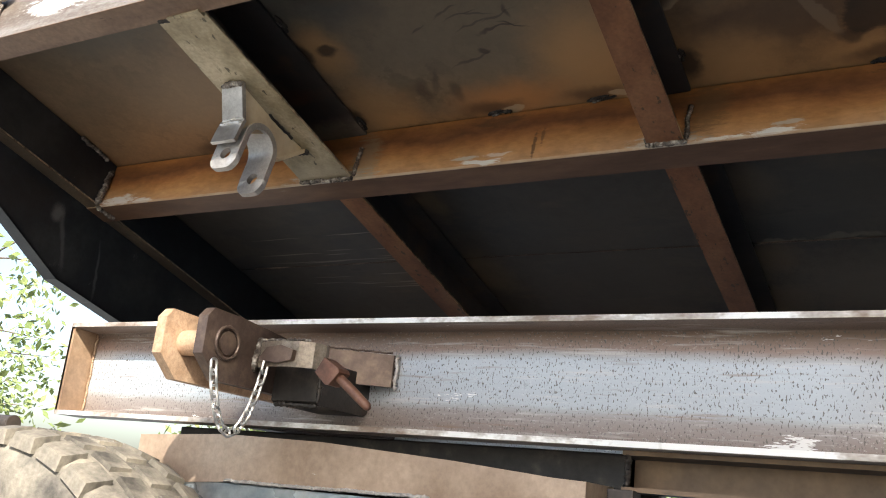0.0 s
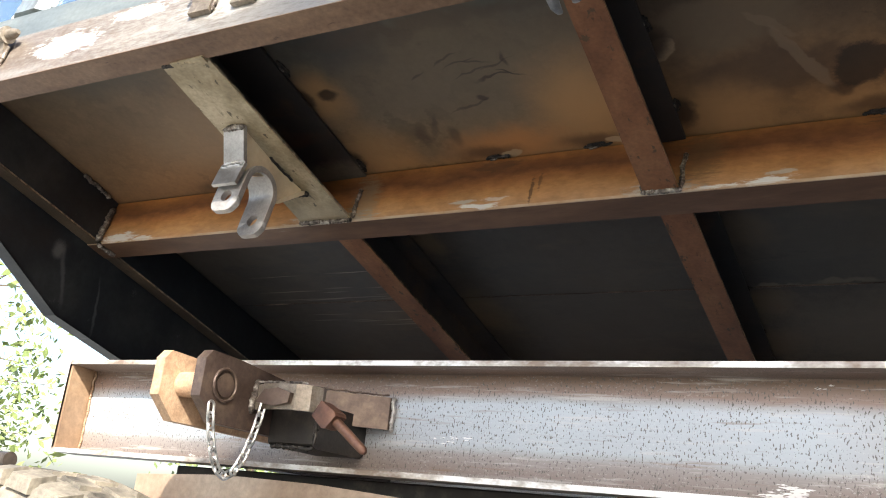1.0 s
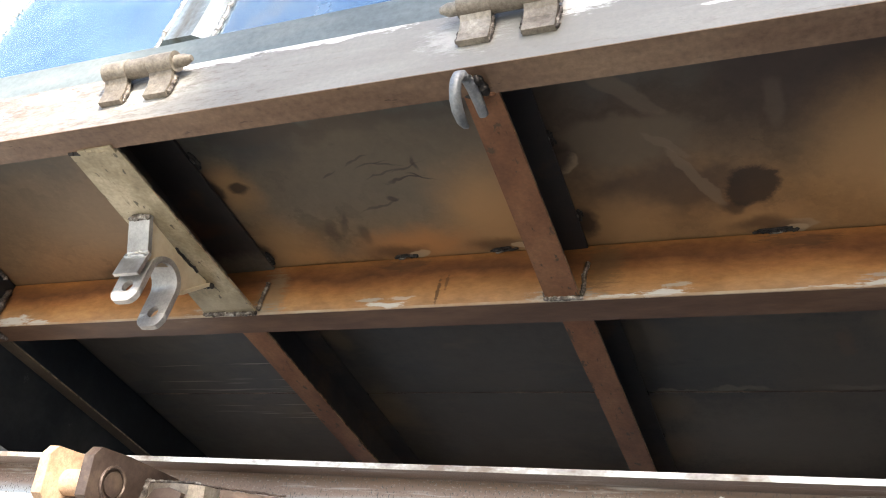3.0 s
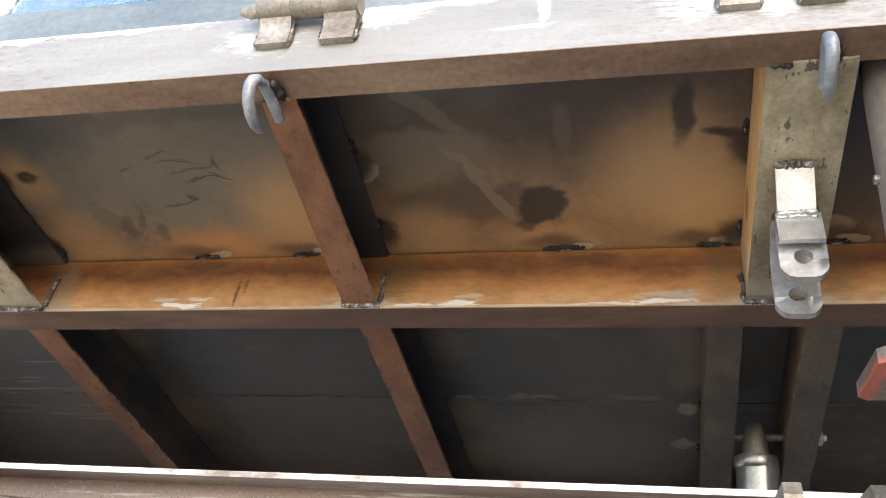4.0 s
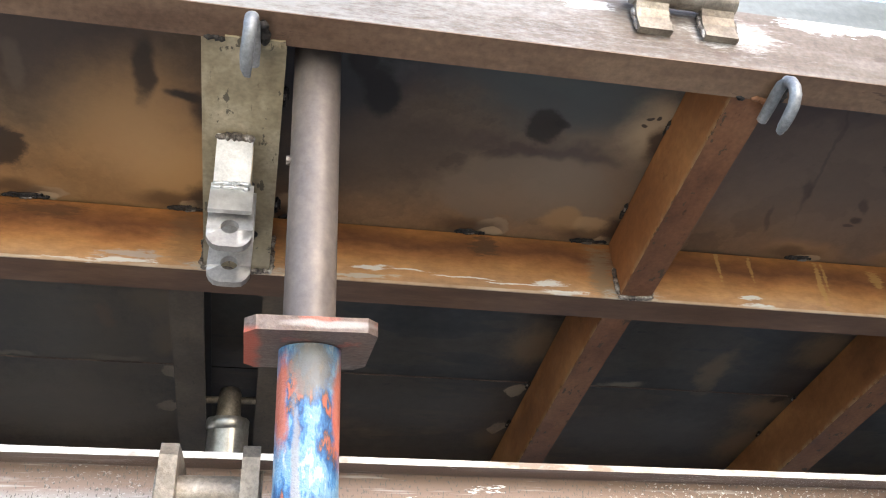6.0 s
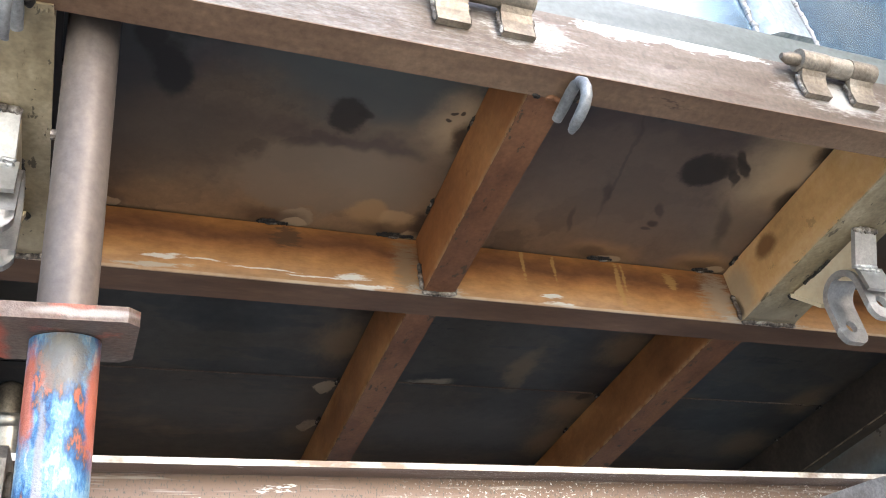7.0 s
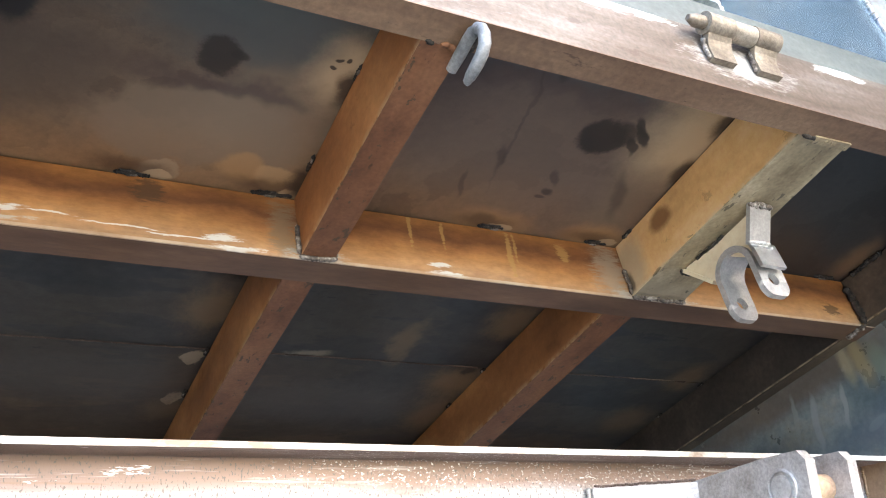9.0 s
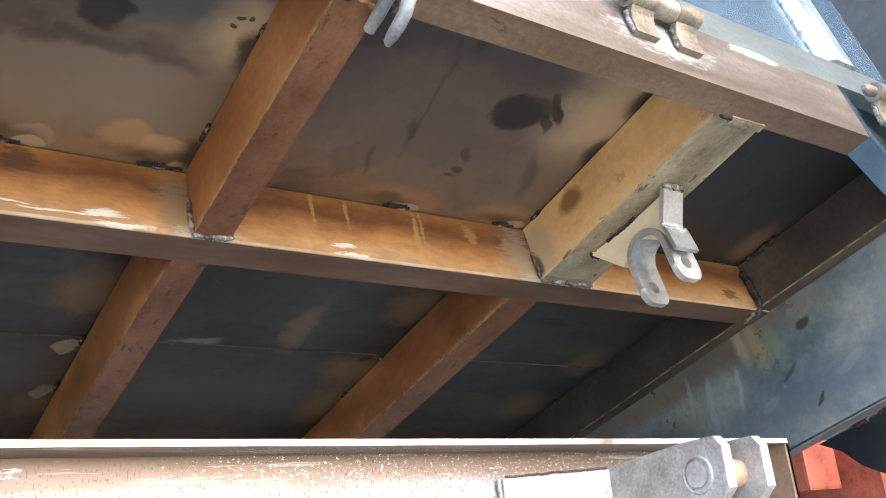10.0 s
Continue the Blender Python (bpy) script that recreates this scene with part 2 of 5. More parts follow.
def edge_nicks(base, colour, low=0.0130, amount=0.9):
    """Bright wear and dark pits along the lower corners of a bar."""
    n, l, p = base.node_tree.nodes, base.node_tree.links, base.node_tree.nodes["Principled BSDF"]
    tc = n.new("ShaderNodeTexCoord").outputs["Object"]
    sep = n.new("ShaderNodeSeparateXYZ")
    l.new(tc, sep.inputs[0])
    near = n.new("ShaderNodeMapRange")
    near.inputs["From Min"].default_value, near.inputs["From Max"].default_value = low, 0.0030
    l.new(sep.outputs[2], near.inputs["Value"])
    above = n.new("ShaderNodeMath")
    above.operation, above.inputs[1].default_value = "GREATER_THAN", 0.0018
    l.new(sep.outputs[2], above.inputs[0])
    both = n.new("ShaderNodeMath")
    both.operation = "MULTIPLY"
    l.new(near.outputs[0], both.inputs[0]), l.new(above.outputs[0], both.inputs[1])
    spots = n.new("ShaderNodeMath")
    spots.operation = "MULTIPLY"
    l.new(both.outputs[0], spots.inputs[0])
    l.new(ramp_node(n, l, noise_node(n, l, tc, 30.0, 5, 0.7), [(0.40, (0,)), (0.56, (amount,))]), spots.inputs[1])
    col = mix_node(n, l, "MIX", spots.outputs[0], p.inputs["Base Color"].links[0].from_socket, colour)
    band = n.new("ShaderNodeMapRange")
    band.inputs["From Min"].default_value, band.inputs["From Max"].default_value = 0.016, 0.0020
    l.new(sep.outputs[2], band.inputs["Value"])
    pits = n.new("ShaderNodeMath")
    pits.operation = "MULTIPLY"
    l.new(band.outputs[0], pits.inputs[0])
    l.new(ramp_node(n, l, noise_node(n, l, tc, 46.0, 4, 0.65, (1.0, 0.5, 1.0), (6, 2, 1)), [(0.615, (0,)), (0.645, (0.9,))]), pits.inputs[1])
    l.new(mix_node(n, l, "MIX", pits.outputs[0], col, tuple(v * 0.16 for v in colour)), p.inputs["Base Color"])


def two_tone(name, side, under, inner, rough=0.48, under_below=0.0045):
    """Rolled bar: scale and rust on outer side and underside, shade painted on inner faces."""
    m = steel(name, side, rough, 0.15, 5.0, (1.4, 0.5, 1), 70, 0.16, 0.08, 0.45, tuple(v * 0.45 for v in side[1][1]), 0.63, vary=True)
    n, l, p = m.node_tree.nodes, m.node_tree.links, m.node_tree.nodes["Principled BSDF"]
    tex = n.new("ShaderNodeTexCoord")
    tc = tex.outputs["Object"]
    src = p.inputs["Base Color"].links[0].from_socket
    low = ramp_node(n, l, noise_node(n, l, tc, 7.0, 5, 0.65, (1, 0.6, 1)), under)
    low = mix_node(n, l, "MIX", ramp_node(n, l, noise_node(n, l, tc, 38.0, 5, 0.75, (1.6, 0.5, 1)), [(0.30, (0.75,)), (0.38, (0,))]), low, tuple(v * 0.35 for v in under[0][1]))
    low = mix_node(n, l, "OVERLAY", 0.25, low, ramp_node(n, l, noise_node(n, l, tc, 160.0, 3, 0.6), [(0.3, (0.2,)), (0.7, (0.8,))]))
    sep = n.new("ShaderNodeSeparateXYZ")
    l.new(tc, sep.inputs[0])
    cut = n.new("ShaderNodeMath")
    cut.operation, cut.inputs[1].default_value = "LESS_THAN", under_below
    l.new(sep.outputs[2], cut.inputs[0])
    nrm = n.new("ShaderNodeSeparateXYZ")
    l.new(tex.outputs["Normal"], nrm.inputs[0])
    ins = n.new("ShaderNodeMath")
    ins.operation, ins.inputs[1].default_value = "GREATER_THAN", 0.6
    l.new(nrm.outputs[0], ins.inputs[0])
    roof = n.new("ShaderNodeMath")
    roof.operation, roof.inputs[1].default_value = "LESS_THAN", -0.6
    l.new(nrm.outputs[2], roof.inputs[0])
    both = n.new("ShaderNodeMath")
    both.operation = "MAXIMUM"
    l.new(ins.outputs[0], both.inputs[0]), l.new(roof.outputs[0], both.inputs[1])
    # near-black tones put shade on the inner and down-facing inner faces
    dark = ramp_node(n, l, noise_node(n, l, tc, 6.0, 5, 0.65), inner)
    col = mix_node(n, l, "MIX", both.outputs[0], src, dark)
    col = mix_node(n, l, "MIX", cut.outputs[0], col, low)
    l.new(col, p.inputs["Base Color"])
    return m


# stops that paint shade inside the open channels
INNER_SHADE = [(0.35, (0.030, 0.030, 0.034)), (0.58, (0.055, 0.048, 0.044)), (0.74, (0.12, 0.075, 0.045))]
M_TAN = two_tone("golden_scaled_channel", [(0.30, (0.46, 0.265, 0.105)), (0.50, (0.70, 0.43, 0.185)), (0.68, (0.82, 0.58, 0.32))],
                 [(0.34, (0.19, 0.150, 0.092)), (0.50, (0.37, 0.305, 0.195)), (0.64, (0.56, 0.48, 0.34))], INNER_SHADE)
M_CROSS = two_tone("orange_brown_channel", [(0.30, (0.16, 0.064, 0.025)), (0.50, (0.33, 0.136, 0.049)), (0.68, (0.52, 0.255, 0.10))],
                   [(0.30, (0.105, 0.042, 0.021)), (0.50, (0.205, 0.089, 0.042)), (0.68, (0.29, 0.137, 0.065))], INNER_SHADE)
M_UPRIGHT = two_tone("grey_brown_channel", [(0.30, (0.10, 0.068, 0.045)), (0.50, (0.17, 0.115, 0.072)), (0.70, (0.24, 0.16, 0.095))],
                     [(0.30, (0.050, 0.036, 0.025)), (0.50, (0.088, 0.066, 0.046)), (0.70, (0.15, 0.112, 0.075))], INNER_SHADE)


M_RAIL = steel("grey_green_folded_rail", [(0.30, (0.115, 0.135, 0.135)), (0.50, (0.185, 0.21, 0.205)), (0.70, (0.29, 0.30, 0.275))], 0.36, 0.35, 5.0, (0.4, 1, 1.6), 90, 0.2, 0.06, 0.6, (0.55, 0.55, 0.53), 0.68)
M_POST = steel("weld_burnt_post", [(0.32, (0.13, 0.115, 0.085)), (0.46, (0.22, 0.25, 0.26)), (0.58, (0.34, 0.40, 0.43)), (0.68, (0.62, 0.66, 0.66))], 0.34, 0.4, 9.0, (1.6, 1, 0.4), 90, 0.25, 0.08, 0.8, (0.74, 0.75, 0.74), 0.62)
def web_stains(base):
    """Heat stains on the web of a bar: a brown blot and a grey bleached foot."""
    n, l, p = base.node_tree.nodes, base.node_tree.links, base.node_tree.nodes["Principled BSDF"]
    tc = n.new("ShaderNodeTexCoord").outputs["Object"]
    src = p.inputs["Base Color"].links[0].from_socket
    col = add_blots(n, l, tc, src, ((-0.135, 0.085, 0.030, 0.020, (0.16, 0.065, 0.025), 0.8, 0.4), (-0.02, 0.05, 0.045, 0.06, (0.40, 0.34, 0.25), 0.7, 0.5), (-0.012, 0.025, 0.008, 0.022, (0.05, 0.04, 0.032), 0.8, 0.4)), "yz", 0.02, 0.6)
    l.new(col, p.inputs["Base Color"])


web_stains(M_TAN)
edge_nicks(M_TAN, (0.62, 0.52, 0.36))
edge_nicks(M_CROSS, (0.50, 0.33, 0.19))
edge_nicks(M_UPRIGHT, (0.40, 0.32, 0.23))


def sheet_material(x_from, x_to, tones):
    """Rolled floor sheet: blue-grey scale by the edge, straw and brown heat tint by the welds, and burnt or pale blots."""
    m, n, l, p = material("heat_tinted_sheet")

    def near(blots):
        return [b for b in blots if b[0] + b[2] > x_from - 0.03 and b[0] - b[2] < x_to + 0.03]
    tc = n.new("ShaderNodeTexCoord").outputs["Object"]
    warp = noise_node(n, l, tc, 2.6, 4, 0.55)
    sep = n.new("ShaderNodeSeparateXYZ")
    l.new(tc, sep.inputs[0])

    def calc(op, a, b):
        q = n.new("ShaderNodeMath")
        q.operation = op
        for i, v in enumerate((a, b)):
            if isinstance(v, (int, float)):
                q.inputs[i].default_value = v
            else:
                l.new(v, q.inputs[i])
        return q.outputs[0]
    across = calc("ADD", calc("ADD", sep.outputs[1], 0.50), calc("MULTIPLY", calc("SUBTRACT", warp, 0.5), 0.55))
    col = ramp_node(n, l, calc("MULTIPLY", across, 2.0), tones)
    mott = noise_node(n, l, tc, 9.0, 5, 0.65)
    col = mix_node(n, l, "OVERLAY", 0.22, col, ramp_node(n, l, mott, [(0.3, (0.25,)), (0.7, (0.75,))]))
    grime = noise_node(n, l, tc, 60.0, 9, 0.82)
    col = mix_node(n, l, "OVERLAY", 0.22, col, ramp_node(n, l, grime, [(0.34, (0.15,)), (0.66, (0.85,))]))
    tide = noise_node(n, l, tc, 3.4, 7, 0.6, (1, 1, 1), (5, 2, 0))
    col = mix_node(n, l, "MULTIPLY", 0.6, col, ramp_node(n, l, tide, [(0.40, (0.62,)), (0.410, (1.0,)), (0.53, (1.0,)), (0.535, (0.78,)), (0.60, (0.95,))]))
    burnt, pale, gold = (0.030, 0.024, 0.021), (0.44, 0.33, 0.22), (0.43, 0.255, 0.12)
    slate, navy, ghost = (0.060, 0.070, 0.074), (0.030, 0.033, 0.038), (0.25, 0.185, 0.13)
    ink, cream, plum = (0.014, 0.014, 0.016), (0.52, 0.40, 0.26), (0.052, 0.036, 0.040)
    # broad tints
    col = add_blots(n, l, tc, col, near((
        (0.82, -0.38, 0.09, 0.16, navy, 0.8, 0.4), (0.97, -0.44, 0.16, 0.10, slate, 0.8, 0.5), (0.79, -0.12, 0.06, 0.16, navy, 0.5, 0.5), (0.90, -0.18, 0.13, 0.08, (0.070, 0.052, 0.042), 0.6, 0.5),
        (1.16, -0.12, 0.16, 0.080, (0.22, 0.165, 0.118), 0.8, 0.14), (1.26, -0.17, 0.10, 0.13, (0.25, 0.19, 0.135), 0.6, 0.7), (1.20, -0.215, 0.16, 0.018, plum, 0.6, 0.7), (1.17, -0.36, 0.16, 0.10, (0.085, 0.096, 0.096), 0.8, 0.4),
        (-0.46, -0.355, 0.085, 0.075, navy, 0.65, 0.5), (-0.26, -0.43, 0.26, 0.060, (0.105, 0.115, 0.105), 0.8, 0.4), (-0.30, -0.345, 0.24, 0.020, (0.075, 0.056, 0.045), 0.6, 0.6), (-0.24, -0.22, 0.20, 0.13, (0.17, 0.14, 0.10), 0.5, 0.6),
        (0.20, -0.42, 0.14, 0.08, (0.12, 0.115, 0.10), 0.6, 0.5), (0.44, -0.36, 0.12, 0.12, (0.062, 0.046, 0.042), 0.65, 0.5), (0.20, -0.12, 0.12, 0.055, (0.075, 0.050, 0.036), 0.7, 0.35), (0.16, -0.24, 0.11, 0.055, (0.18, 0.135, 0.090), 0.7, 0.25),
        (1.62, -0.42, 0.24, 0.060, slate, 0.7, 0.4), (1.58, -0.35, 0.20, 0.018, plum, 0.5, 0.7), (1.68, -0.20, 0.22, 0.14, (0.155, 0.112, 0.086), 0.6, 0.6), (-0.98, -0.40, 0.26, 0.07, (0.085, 0.078, 0.062), 0.6, 0.6))), "xy", 0.10, 0.25)
    # straw and gold by the welds
    col = add_blots(n, l, tc, col, near((
        (0.545, -0.16, 0.095, 0.12, gold, 0.9, 0.75), (0.600, -0.080, 0.07, 0.08, (0.50, 0.31, 0.14), 0.8, 0.7), (0.11, -0.045, 0.08, 0.06, gold, 0.8, 0.7), (-0.09, -0.110, 0.08, 0.10, gold, 0.9, 0.75), (-0.26, -0.03, 0.10, 0.045, (0.46, 0.22, 0.085), 0.9, 0.7),
        (-0.565, -0.225, 0.045, 0.06, gold, 0.8, 0.7), (-0.545, -0.06, 0.07, 0.07, gold, 0.7, 0.7), (1.322, -0.277, 0.048, 0.060, cream, 0.9, 0.7), (1.945, -0.30, 0.085, 0.10, cream, 0.9, 0.75), (1.900, -0.42, 0.08, 0.05, cream, 0.7, 0.7), (1.93, -0.12, 0.06, 0.08, (0.20, 0.15, 0.11), 0.6, 0.6),
        (1.239, -0.052, 0.036, 0.034, (0.40, 0.25, 0.125), 0.85, 0.25), (1.294, -0.043, 0.038, 0.030, (0.46, 0.31, 0.17), 0.85, 0.15), (1.122, -0.024, 0.034, 0.020, (0.36, 0.27, 0.18), 0.9, 0.12), (1.70, -0.02, 0.07, 0.03, gold, 0.6, 0.6), (1.93, -0.02, 0.06, 0.03, gold, 0.9, 0.6),
        (0.781, -0.036, 0.032, 0.026, pale, 0.7, 0.2), (0.396, -0.020, 0.036, 0.016, pale, 0.9, 0.12), (0.345, -0.03, 0.08, 0.03, gold, 0.6, 0.6), (0.066, -0.200, 0.018, 0.024, pale, 0.95, 0.15), (-0.89, -0.15, 0.16, 0.10, (0.27, 0.19, 0.115), 0.6, 0.7), (2.60, -0.08, 0.035, 0.06, gold, 0.4, 0.7),
        (0.180, -0.345, 0.080, 0.016, ghost, 0.35, 0.2, 48), (0.262, -0.140, 0.075, 0.011, ghost, 0.55, 0.15, 62), (0.225, -0.215, 0.045, 0.008, ghost, 0.45, 0.15, 40), (0.39, -0.28, 0.016, 0.04, ghost, 0.25, 0.3))), "xy", 0.05, 0.5)
    # burns, smears and scribbles
    col = add_blots(n, l, tc, col, near((
        (0.337, -0.112, 0.036, 0.044, burnt, 0.88, 0.14, 15), (0.310, -0.070, 0.022, 0.016, burnt, 0.7, 0.4), (1.146, -0.268, 0.030, 0.036, burnt, 0.92, 0.16, -25), (1.172, -0.272, 0.012, 0.010, burnt, 0.8, 0.3), (1.782, -0.268, 0.044, 0.040, burnt, 0.95, 0.15, 20),
        (1.838, -0.300, 0.030, 0.008, burnt, 0.9, 0.3, 50), (1.850, -0.280, 0.030, 0.008, burnt, 0.9, 0.3, 50), (1.846, -0.258, 0.026, 0.007, burnt, 0.85, 0.3, 50), (1.815, -0.285, 0.030, 0.020, burnt, 0.8, 0.3, 40),
        (0.890, -0.300, 0.026, 0.050, ink, 0.95, 0.3), (0.925, -0.385, 0.050, 0.030, ink, 0.9, 0.35), (0.862, -0.350, 0.020, 0.030, ink, 0.9, 0.3), (1.00, -0.415, 0.045, 0.035, ink, 0.85, 0.3), (1.075, -0.425, 0.020, 0.012, ink, 0.7, 0.3), (0.561, -0.290, 0.016, 0.055, burnt, 0.85, 0.35),
        (0.622, -0.250, 0.030, 0.010, burnt, 0.95, 0.4), (0.640, -0.215, 0.010, 0.030, burnt, 0.9, 0.4), (-0.550, -0.222, 0.022, 0.012, burnt, 0.85, 0.4), (-0.36, -0.075, 0.014, 0.030, burnt, 0.5, 0.5), (-0.42, -0.085, 0.012, 0.030, burnt, 0.5, 0.5), (-0.39, -0.11, 0.006, 0.03, burnt, 0.4, 0.5, 20),
        (-0.352, -0.240, 0.016, 0.0022, burnt, 0.5, 0.5, -30), (-0.290, -0.262, 0.022, 0.0020, burnt, 0.5, 0.5, -20), (-0.265, -0.250, 0.030, 0.0020, burnt, 0.5, 0.5, -8), (-0.235, -0.246, 0.026, 0.0020, burnt, 0.5, 0.5, 12), (-0.245, -0.222, 0.034, 0.0022, burnt, 0.5, 0.5, -14), (-0.200, -0.232, 0.030, 0.0022, burnt, 0.5, 0.5, -20), (-0.215, -0.205, 0.034, 0.0022, burnt, 0.7, 0.5, -8), (-0.185, -0.208, 0.020, 0.0022, burnt, 0.7, 0.5, 25),
        (-0.180, -0.240, 0.004, 0.018, burnt, 0.6, 0.5), (-0.290, -0.150, 0.040, 0.0026, burnt, 0.5, 0.5, -20), (-0.262, -0.165, 0.012, 0.006, burnt, 0.7, 0.5), (1.6315, -0.1769, 0.007, 0.026, burnt, 0.6, 0.5, -20), (1.625, -0.26, 0.0030, 0.14, burnt, 0.35, 0.6, -8), (1.600, -0.100, 0.005, 0.030, burnt, 0.5, 0.5, -10), (1.770, -0.120, 0.012, 0.008, burnt, 0.85, 0.4), (1.762, -0.155, 0.018, 0.006, burnt, 0.6, 0.5, 60),
        (1.760, -0.105, 0.014, 0.005, burnt, 0.7, 0.4), (1.64, -0.38, 0.010, 0.020, burnt, 0.6, 0.5), (1.90, -0.14, 0.012, 0.060, burnt, 0.5, 0.6, -25), (1.300, -0.305, 0.006, 0.003, burnt, 0.9, 0.3), (1.300, -0.293, 0.006, 0.003, burnt, 0.9, 0.3), (1.315, -0.305, 0.005, 0.003, burnt, 0.9, 0.3))), "xy", 0.045, 0.6)
    rims = []
    for x in (-0.98, -0.30, -0.095, 0.365, 0.60, 0.79, 1.09, 1.30, 1.70, 1.94):
        rims += [(x - 0.01, -0.018, 0.055, 0.018, (0.085, 0.048, 0.028), 0.75, 0.6), (x + 0.030, -0.010, 0.022, 0.010, (0.48, 0.36, 0.23), 0.8, 0.12)]
    for x, u in ((-0.612, -0.226), (-0.612, -0.045), (0.058, -0.216), (0.060, -0.060), (0.640, -0.220), (0.640, -0.030), (1.335, -0.25), (1.338, -0.04), (1.985, -0.225), (1.980, -0.36), (2.63, -0.25)):
        rims += [(x, u, 0.020, 0.034, (0.045, 0.030, 0.022), 0.9, 0.5)]
    col = add_blots(n, l, tc, col, near(rims), "xy", 0.04, 0.8)
    l.new(col, p.inputs["Base Color"])
    p.inputs["Metallic"].default_value = 0.15
    rg = n.new("ShaderNodeMapRange")
    rg.inputs["To Min"].default_value, rg.inputs["To Max"].default_value = 0.28, 0.50
    l.new(mott, rg.inputs["Value"])
    l.new(rg.outputs[0], p.inputs["Roughness"])
    b = n.new("ShaderNodeBump")
    b.inputs["Strength"].default_value, b.inputs["Distance"].default_value = 0.15, 0.006
    l.new(warp, b.inputs["Height"])
    l.new(b.outputs[0], p.inputs["Normal"])
    return m


BAYS = (-1.372, -0.660, 0.026, 0.701, 1.365, 2.044, 2.680)
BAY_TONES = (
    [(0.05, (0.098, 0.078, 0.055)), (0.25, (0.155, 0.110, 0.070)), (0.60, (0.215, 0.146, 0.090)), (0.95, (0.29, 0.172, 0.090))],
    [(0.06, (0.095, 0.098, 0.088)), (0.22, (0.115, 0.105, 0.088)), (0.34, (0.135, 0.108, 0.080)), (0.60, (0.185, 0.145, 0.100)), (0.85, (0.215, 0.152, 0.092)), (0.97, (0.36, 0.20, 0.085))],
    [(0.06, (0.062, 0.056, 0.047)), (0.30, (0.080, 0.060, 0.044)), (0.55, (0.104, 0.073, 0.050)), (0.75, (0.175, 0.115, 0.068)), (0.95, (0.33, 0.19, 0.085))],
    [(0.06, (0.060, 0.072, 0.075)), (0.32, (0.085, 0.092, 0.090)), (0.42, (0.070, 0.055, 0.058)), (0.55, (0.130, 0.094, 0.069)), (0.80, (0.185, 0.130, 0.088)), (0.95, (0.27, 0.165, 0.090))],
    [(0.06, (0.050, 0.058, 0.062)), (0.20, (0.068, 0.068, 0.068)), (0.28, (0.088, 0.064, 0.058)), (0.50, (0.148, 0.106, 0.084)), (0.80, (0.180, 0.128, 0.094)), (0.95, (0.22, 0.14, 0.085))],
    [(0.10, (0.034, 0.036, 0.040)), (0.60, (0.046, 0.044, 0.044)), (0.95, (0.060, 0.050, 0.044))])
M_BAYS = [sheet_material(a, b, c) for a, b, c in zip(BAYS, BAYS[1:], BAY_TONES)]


def blotted(base, blots, plane, wobble=0.03, rag=0.0, streak=(1, 1, 1)):
    """Adds stains and painted light to a steel made above."""
    n, l, p = base.node_tree.nodes, base.node_tree.links, base.node_tree.nodes["Principled BSDF"]
    tc = n.new("ShaderNodeTexCoord").outputs["Object"]
    src = p.inputs["Base Color"].links[0].from_socket
    l.new(add_blots(n, l, tc, src, blots, plane, wobble, rag, streak), p.inputs["Base Color"])


